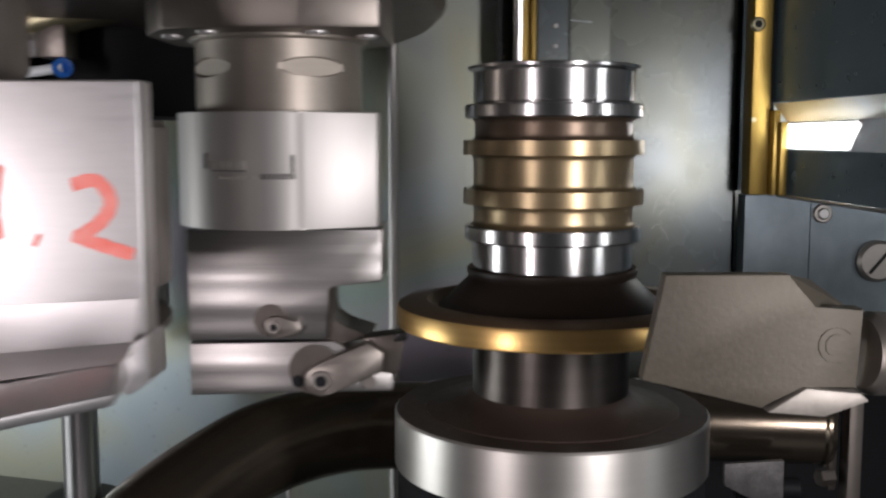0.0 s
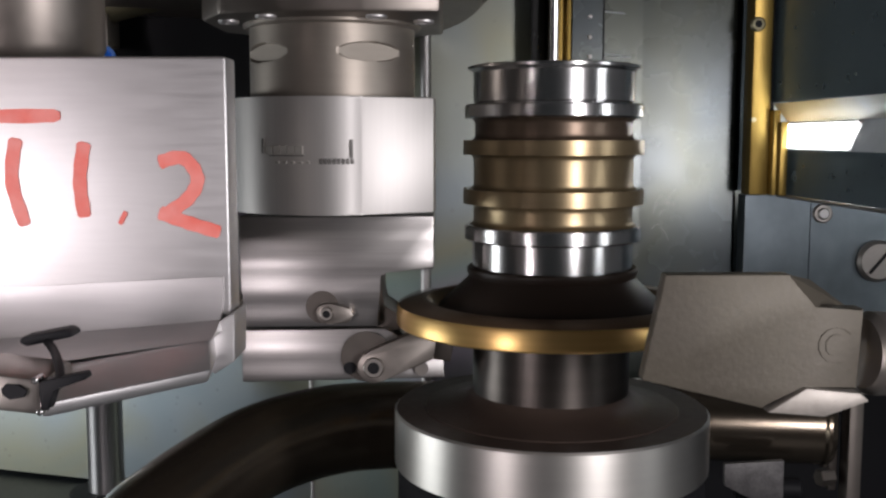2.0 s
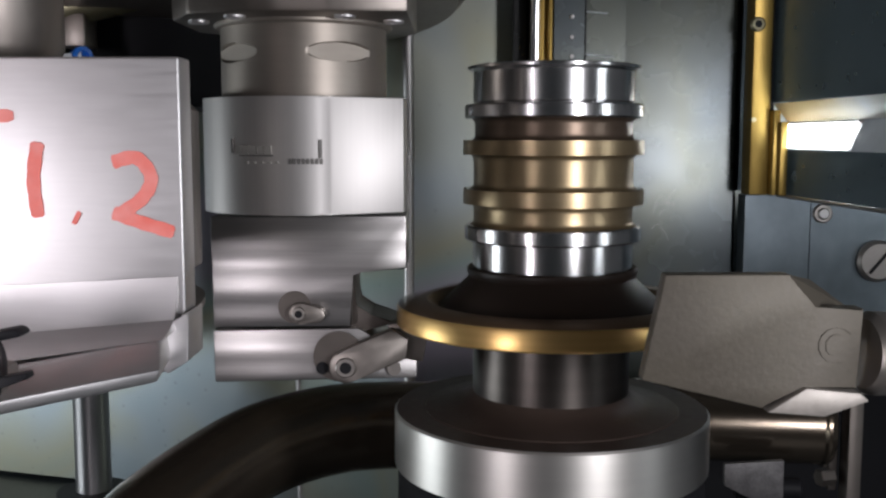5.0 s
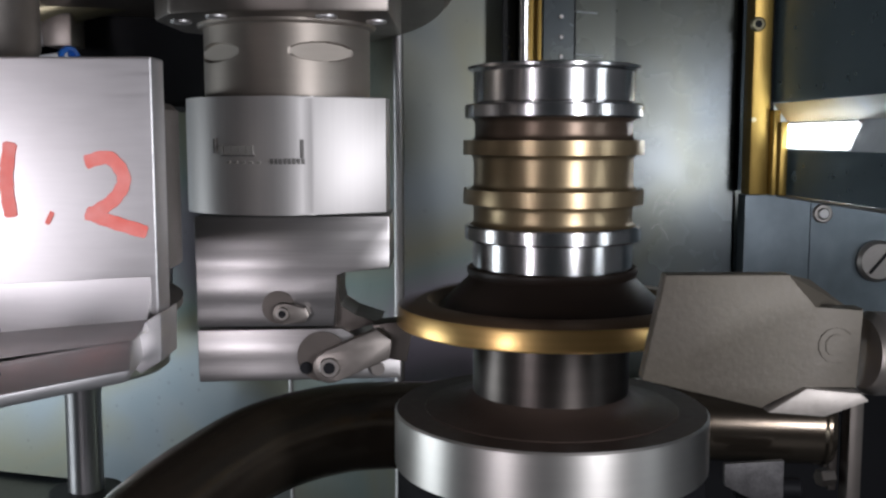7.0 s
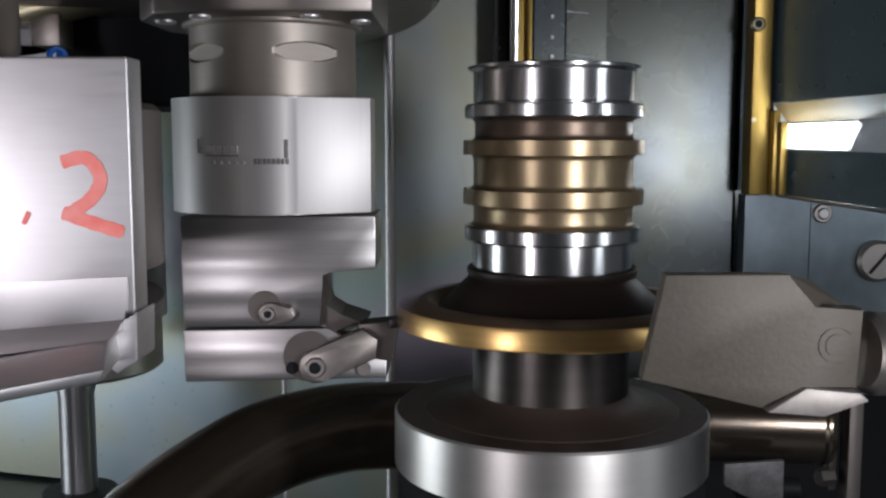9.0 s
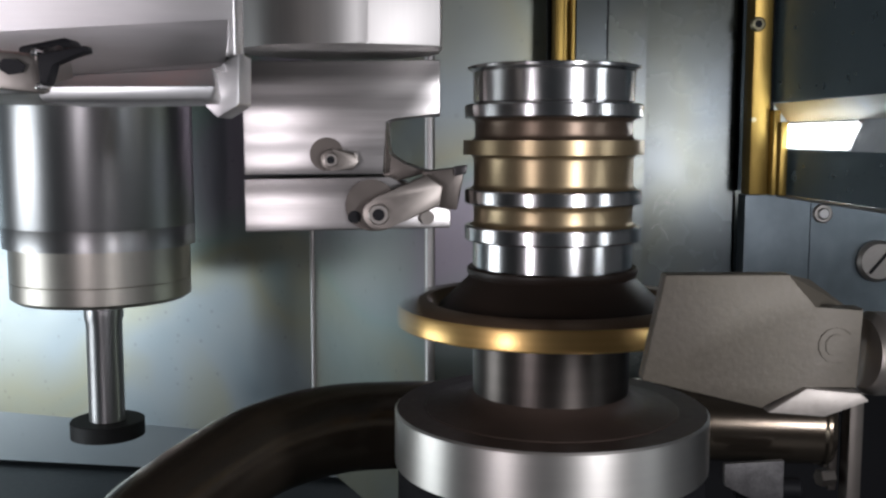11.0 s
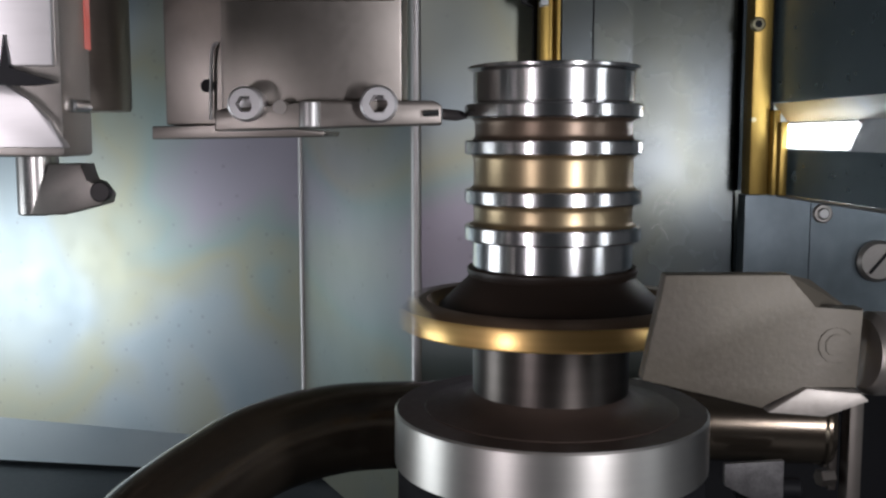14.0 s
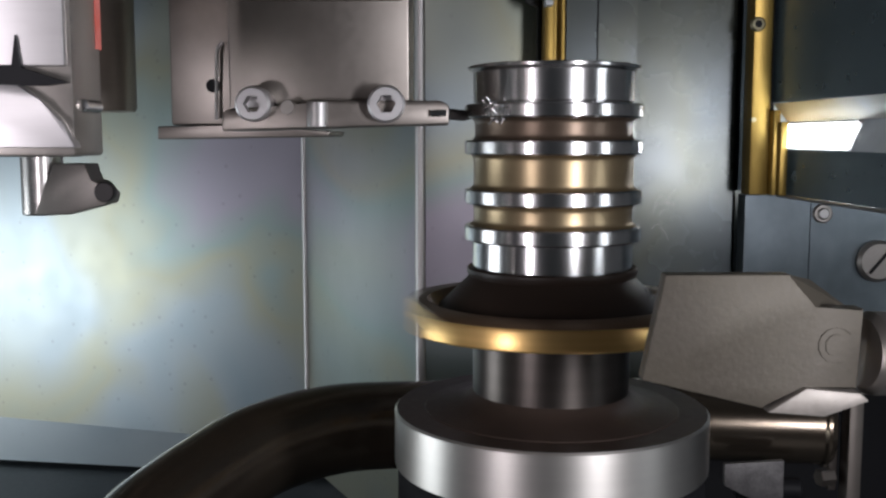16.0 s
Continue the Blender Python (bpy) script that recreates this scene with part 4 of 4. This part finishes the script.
def boring_block():
    """Block with two cap screws and a slim boring bar."""
    y = -0.02150
    lo, hi = (-0.11760, -0.02150, 0.33515), (-0.05467, -0.02150, 0.36956)
    b = part("boring_bar_block", box((lo[0], y, lo[2] - 0.006), (hi[0], y + 0.06, hi[2] + 0.06), 0.0008), CLAMP, turret, "brownish steel block with two cap screws", AT_B)
    part("upper_step", box((lo[0] + 0.001, y - 0.006, hi[2] - 0.0005), (hi[0] - 0.002, y - 0.0005, hi[2] + 0.05), 0.0008), SHANK, b, "brighter upper step", AT_B)
    pl = [(-0.11915, -0.02650, 0.33110), (-0.11620, -0.02650, 0.33226), (-0.09535, -0.02650, 0.33265), (-0.09005, -0.02650, 0.33496), (-0.04373, -0.02650, 0.33496), (-0.04081, -0.02650, 0.33342), (-0.04080, -0.02650, 0.32685), (-0.11931, -0.02650, 0.32452)]
    bar = part("bar_plate", prism([(x, z) for x, _, z in pl], "y", -0.02650, 0.00850, 0.0008), CLAMP, b, "thin steel bar plate", AT_B)
    part("bar_pin", rod((-0.08623, -0.02450, 0.33465), (-0.08635, -0.02450, 0.32571), 0.0042, 32, 0.0004), BRUSHED, b, "", AT_B)
    part("insert", prism([(x, z) for x, _, z in ((-0.04059, -0.00450, 0.33291), (-0.03354, -0.00450, 0.33209), (-0.03022, -0.00450, 0.32962), (-0.03519, -0.00450, 0.32839), (-0.04059, -0.00450, 0.32880))], "y", -0.00450, 0.00150, 0.0004), CARBIDE, b, "dark threading insert", AT_B)
    part("grub", rod((-0.04723, -0.02710, 0.33051), (-0.04178, -0.02710, 0.33070), 0.0012, 16), TURNED, b, "", AT_B)
    socket_screw((-0.10770, -0.03200, 0.33362), 0.0060, 0.0105, b, "socket head cap screw", AT_B)
    socket_screw((-0.06227, -0.03200, 0.33362), 0.0064, 0.0105, b, "socket head cap screw", AT_B)
    g = (-0.09655, -0.02750, 0.33262)
    part("small_pin", rod(g, (g[0], g[1] + 0.01, g[2]), 0.0024, 20), DULL, b, "", AT_B)


boring_block()


def front_block_b():
    y = -0.15050
    lo, hi = (-0.17302, -0.15050, 0.31785), (-0.12505, -0.15050, 0.35228)
    b = part("clamp_tool_block", box((lo[0], y, lo[2]), (hi[0], y + 0.019, hi[2] + 0.07), 0.0010), DULL, turret, "dull steel block with bright inlay plate and red line", AT_B)
    p, q = (-0.16526, -0.15070, 0.31886), (-0.12608, -0.15070, 0.33779)
    part("inlay", box((p[0], y - 0.002, q[2]), (q[0], y + 0.002, q[2] + 0.08), 0.0006), SATIN, b, "bright ground inlay", AT_B)
    arc = [(-0.16476, -0.15150, 0.31987), (-0.12426, -0.15150, 0.31987), (-0.12703, -0.15150, 0.32574), (-0.13160, -0.15150, 0.33033), (-0.13644, -0.15150, 0.33380), (-0.16383, -0.15150, 0.33528)]
    part("lobe", prism([(x, z) for x, _, z in arc], "y", y - 0.0025, y + 0.002, 0.0004), SATIN, b, "bright rounded lobe", AT_B)
    # black strip paints the shadow along the inlay's lower edge
    gap = [(-0.16300, -0.15270, 0.33814), (-0.13748, -0.15270, 0.33765), (-0.13641, -0.15270, 0.34448), (-0.13551, -0.15270, 0.33741), (-0.12547, -0.15270, 0.33422), (-0.13097, -0.15270, 0.33349), (-0.16324, -0.15270, 0.33422)]
    part("gap", prism([(x, z) for x, _, z in gap], "y", -0.15330, -0.15030), BLACK, b, "black strip for the shadowed gap between inlay and lobe", AT_B)
    s = (-0.12425, -0.15050, 0.32937)
    part("dowel", rod((hi[0] + 0.0004, y + 0.003, s[2]), (hi[0] + 0.0004, y + 0.014, s[2]), 0.0016, 20, 0.0004), TURNED, b, "bright dowel", AT_B)
    r0 = (-0.12621, -0.13350, 0.34298)
    part("red_line", box((hi[0] - 0.001, y + 0.0155, r0[2]), (hi[0] + 0.0003, y + 0.0188, r0[2] + 0.03)), RED, b, "red marker line", AT_B)


front_block_b()


def small_tool_b():
    c = (-0.28949, 0.24350, 0.29260)
    b = part("chamfer_tool", lathe([(0.001, 0.16), (0.0125, 0.16), (0.0125, 0.001), (0.0115, 0), (0.001, 0)], 48), STEEL, turret, "small round-shank turning tool", AT_B @ Matrix.Translation((c[0], c[1], 0.27515)))
    hd = [(-0.27737, 0.23350, 0.30672), (-0.25756, 0.23350, 0.30672), (-0.25593, 0.23350, 0.29581), (-0.25046, 0.23350, 0.29581), (-0.24458, 0.23350, 0.28793), (-0.24617, 0.23350, 0.28210), (-0.26907, 0.23350, 0.27591), (-0.28967, 0.23350, 0.27591)]
    part("tool_head", prism([(x, z) for x, _, z in hd], "y", 0.22950, 0.25350, 0.001), DULL, b, "angled tool head", AT_B)
    s = Vector((-0.24659, 0.22950, 0.28986))
    part("insert", rod(s + Vector((0, -0.002, 0)), s + Vector((0, 0.004, 0)), 0.0062, 24, 0.0008), CARBIDE, b, "dark insert", AT_B)
    # round shank hanging behind the front block
    part("shank_sleeve", lathe([(0.001, 0.12), (0.020, 0.12), (0.020, 0.06), (0.0225, 0.058), (0.0225, 0.002), (0.0215, 0), (0.001, 0)], 56), SHANK, b, "grey round sleeve", AT_B @ Matrix.Translation((-0.22299, 0.14350, 0.33556)))


small_tool_b()


def rear_tool_b():
    y = 0.09350
    b = part("plate_tool", box(Vector((-0.16890, 0.09350, 0.32799)), Vector((-0.12245, 0.09350, 0.37176)) + Vector((0, 0.05, 0.02)), 0.0012), CLAMP, turret, "dull steel tool block with a flat plate below", AT_B)
    pl = [(-0.17359, 0.09150, 0.32745), (-0.13599, 0.09150, 0.32797), (-0.09427, 0.09150, 0.32537), (-0.09535, 0.09150, 0.32278), (-0.17378, 0.09150, 0.32148)]
    part("plate", prism([(x, z) for x, _, z in pl], "y", 0.08750, 0.15350, 0.0006), CLAMP, b, "thin plate", AT_B)
    part("spring_clip", tube([(-0.14300, 0.08950, 0.36527), (-0.14566, 0.08950, 0.36172), (-0.14656, 0.08950, 0.34643), (-0.14696, 0.08950, 0.33052)], 0.0008, 10, 6), BRUSHED, b, "bent wire clip", AT_B)
    s = (-0.14910, 0.09150, 0.34602)
    part("screw", rod(s, (s[0], s[1] + 0.003, s[2]), 0.003, 20, 0.0005), BLACK, b, "", AT_B)


rear_tool_b()


def hose_fitting():
    """Blue push-in fitting with a pale hose, by the turret."""
    c = Vector((-0.1935, 0.0900, 0.3592))
    ring = lathe([(0.0026, -0.0016), (0.0042, -0.0018), (0.0048, -0.0008), (0.0048, 0.0008), (0.0042, 0.0018), (0.0026, 0.0016), (0.0026, -0.0016)], 36)
    turn = Vector((0.62, -0.78, 0.05)).to_track_quat("Z", "Y").to_matrix().to_4x4()
    b = part("hose_fitting", ring, BLUE, turret, "blue push-in hose fitting with a pale hose", AT_A @ Matrix.Translation(c) @ turn)
    part("sleeve", rod(c + Vector((-0.0055, 0.004, 0.0002)), c + Vector((0.0005, -0.0002, 0)), 0.0030, 24, 0.0005), BLUE, b, "blue release sleeve", AT_A)
    v = Vector((-0.1985, 0.0950, 0.3715))
    part("valve_block", box((-0.0065, -0.006, -0.0078), (0.0068, 0.012, 0.0072), 0.0009), CLAMP, b, "brown-grey valve block", AT_A @ Matrix.Translation(v))
    part("valve_nut", rod(v + Vector((-0.0130, -0.001, -0.0005)), v + Vector((-0.0064, -0.001, -0.0005)), 0.0076, 6, 0.0006), SATIN, b, "bright hexagon nut", AT_A)
    part("valve_stem", rod(v + Vector((-0.014, 0.0, 0.008)), v + Vector((0.045, 0.008, 0.024)), 0.0095, 32, 0.002), BRASS_DULL, b, "dull brass-tinted cylinder", AT_A)
    part("hose", tube([c, c + Vector((-0.03, -0.002, -0.002)), c + Vector((-0.08, 0.0, 0.01))], 0.0024, 16, 8), PALE, b, "pale hose", AT_A)


hose_fitting()


# ---- movement ----
def motions():
    u = 0.0002115
    # slide travel: seconds, sideways, upward in units of u, turret turn in degrees
    travel = [
        (0.0, -102, -24, 0), (0.1, -45, -21, 0), (0.2, 10, -18, 0), (0.3, 17, -14, 0), (0.4, 18, -11, 0), (0.5, 17, -8, 0),
        (0.7, 15, -3, 0), (0.9, 12, 0, 0), (1.0, 10, 0, 0), (1.5, 0, 0, 0), (2.0, -9, 0, 0), (2.5, -18.5, 0, 0), (3.0, -28, -1, 0), (3.5, -36, -1, 0),
        (4.0, -43.5, 0, 0), (6.5, -80, 0, 0), (7.0, -87, 0, 0), (7.5, -93, 0, 0), (8.0, -100, 0, 0), (8.5, -106, 0, 0), (9.0, -112, 0, 0),
        (9.2, -113.5, 0, 0), (9.45, -118, 10, 0), (9.7, -80, 150, 0), (9.9, 0, 224, 0), (10.1, 2, 234, 0), (11.3, 2, 286, 0), (11.5, 2, 295, 0), (12.0, -1, 316, 0), (12.1, -3, 322, 0),
        (12.2, -7, 467, 0), (12.3, -9, 877, 0), (12.4, -10, 1490, 0), (12.5, -10, 1575, 0), (12.6, -10, 1585, 0), (12.75, -11, 1585, 0),
        (12.9, -12, 1585, 18), (13.0, -13, 1585, 60), (13.1, -14, 1585, 105), (13.2, -15, 1585, 150), (13.3, -17, 1585, 178), (13.4, -19, 1530, 180), (13.5, -21, 1233, 180), (13.6, -30, 660, 180),
        (13.7, -37, 363, 180), (13.8, -38, 258, 180), (14.0, -37, 248, 180), (14.5, -34, 248, 180), (15.0, -31, 248, 180), (15.5, -28, 248, 180), (16.0, -25, 248, 180),
    ]
    walk(slide_cover, [(t, pose(x * u, 0, z * u)) for t, x, z, _ in travel])
    walk(lift_rail_thing, [(t, pose(x * u, 0, z * u)) for t, x, z, _ in travel])
    walk(turret, [(t, pose(HUB.x + x * u, HUB.y, HUB.z + z * u, 0, 0, a)) for t, x, z, a in travel])
    # the spindle turns all the time
    step = 72.1
    frames = int(CLIP * FPS)
    walk(shaft, [(k / FPS, pose(0, 0, 0, 0, 0, (k * step) % 360)) for k in range(frames + 1)])
    # the raw skin is peeled off and falls as chips behind the chuck
    for ob, k, when, z in SKINS:
        leave = int((when + 0.02 * k) * FPS)
        rows = [(i / FPS, pose(0, 0, z, 0, 0, (i * step) % 360)) for i in range(leave + 1)]
        a = (leave * step) % 360
        t0 = leave / FPS
        for j, (dt, x, y, dz) in enumerate(((0.07, -0.02, 0.10, 0.01), (0.14, -0.04, 0.22, -0.08), (0.24, -0.05 - 0.004 * k, 0.30, 0.02 - z))):
            rows.append((t0 + dt, pose(x, y, max(z + dz, 0.012), 20 * (j + 1), 10 * (j + 1), a)))
        rows.append((CLIP, rows[-1][1]))
        walk(ob, rows)

    # curls of swarf come round the shaft from behind it and fly off
    zc = LEVELS["a1"]
    hide = [pose(0, 0.0355, zc + 0.002), pose(0.004, 0.036, zc), pose(-0.004, 0.036, zc + 0.001)]
    trips = (
        ((14.9, hide[0]), (15.1, pose(0.034, 0.012, zc, 20, 30, 60)), (15.3, pose(0.036, 0.004, zc - 0.004, 60, 60, 90)), (15.5, pose(0.030, -0.022, zc - 0.006, 80, 20, 120)), (15.7, pose(0.037, -0.004, zc - 0.024, 40, 70, 150)), (16.0, pose(0.034, -0.012, LEVELS["g1"] - 0.006, 10, 30, 190))),
        ((14.8, hide[1]), (15.0, pose(-0.034, 0.012, zc, 0, 0, 70)), (15.3, pose(-0.026, -0.026, zc + 0.002, 10, 10, 60)), (15.6, pose(-0.022, -0.029, zc + 0.001, 30, 40, 50)), (16.0, pose(-0.024, -0.028, zc + 0.002, 50, 10, 40))),
        ((15.0, hide[2]), (15.2, pose(0.037, 0.006, zc - 0.002, 0, 40, 0)), (15.5, pose(0.040, -0.004, zc - 0.030, 40, 80, 30)), (15.8, pose(0.044, -0.006, zc - 0.050, 80, 120, 60)), (16.0, pose(0.046, -0.006, zc - 0.062, 90, 150, 80))),
    )
    for ob, home, rows in zip(SWARF, hide, trips):
        walk(ob, [(0, home), *rows])


motions()
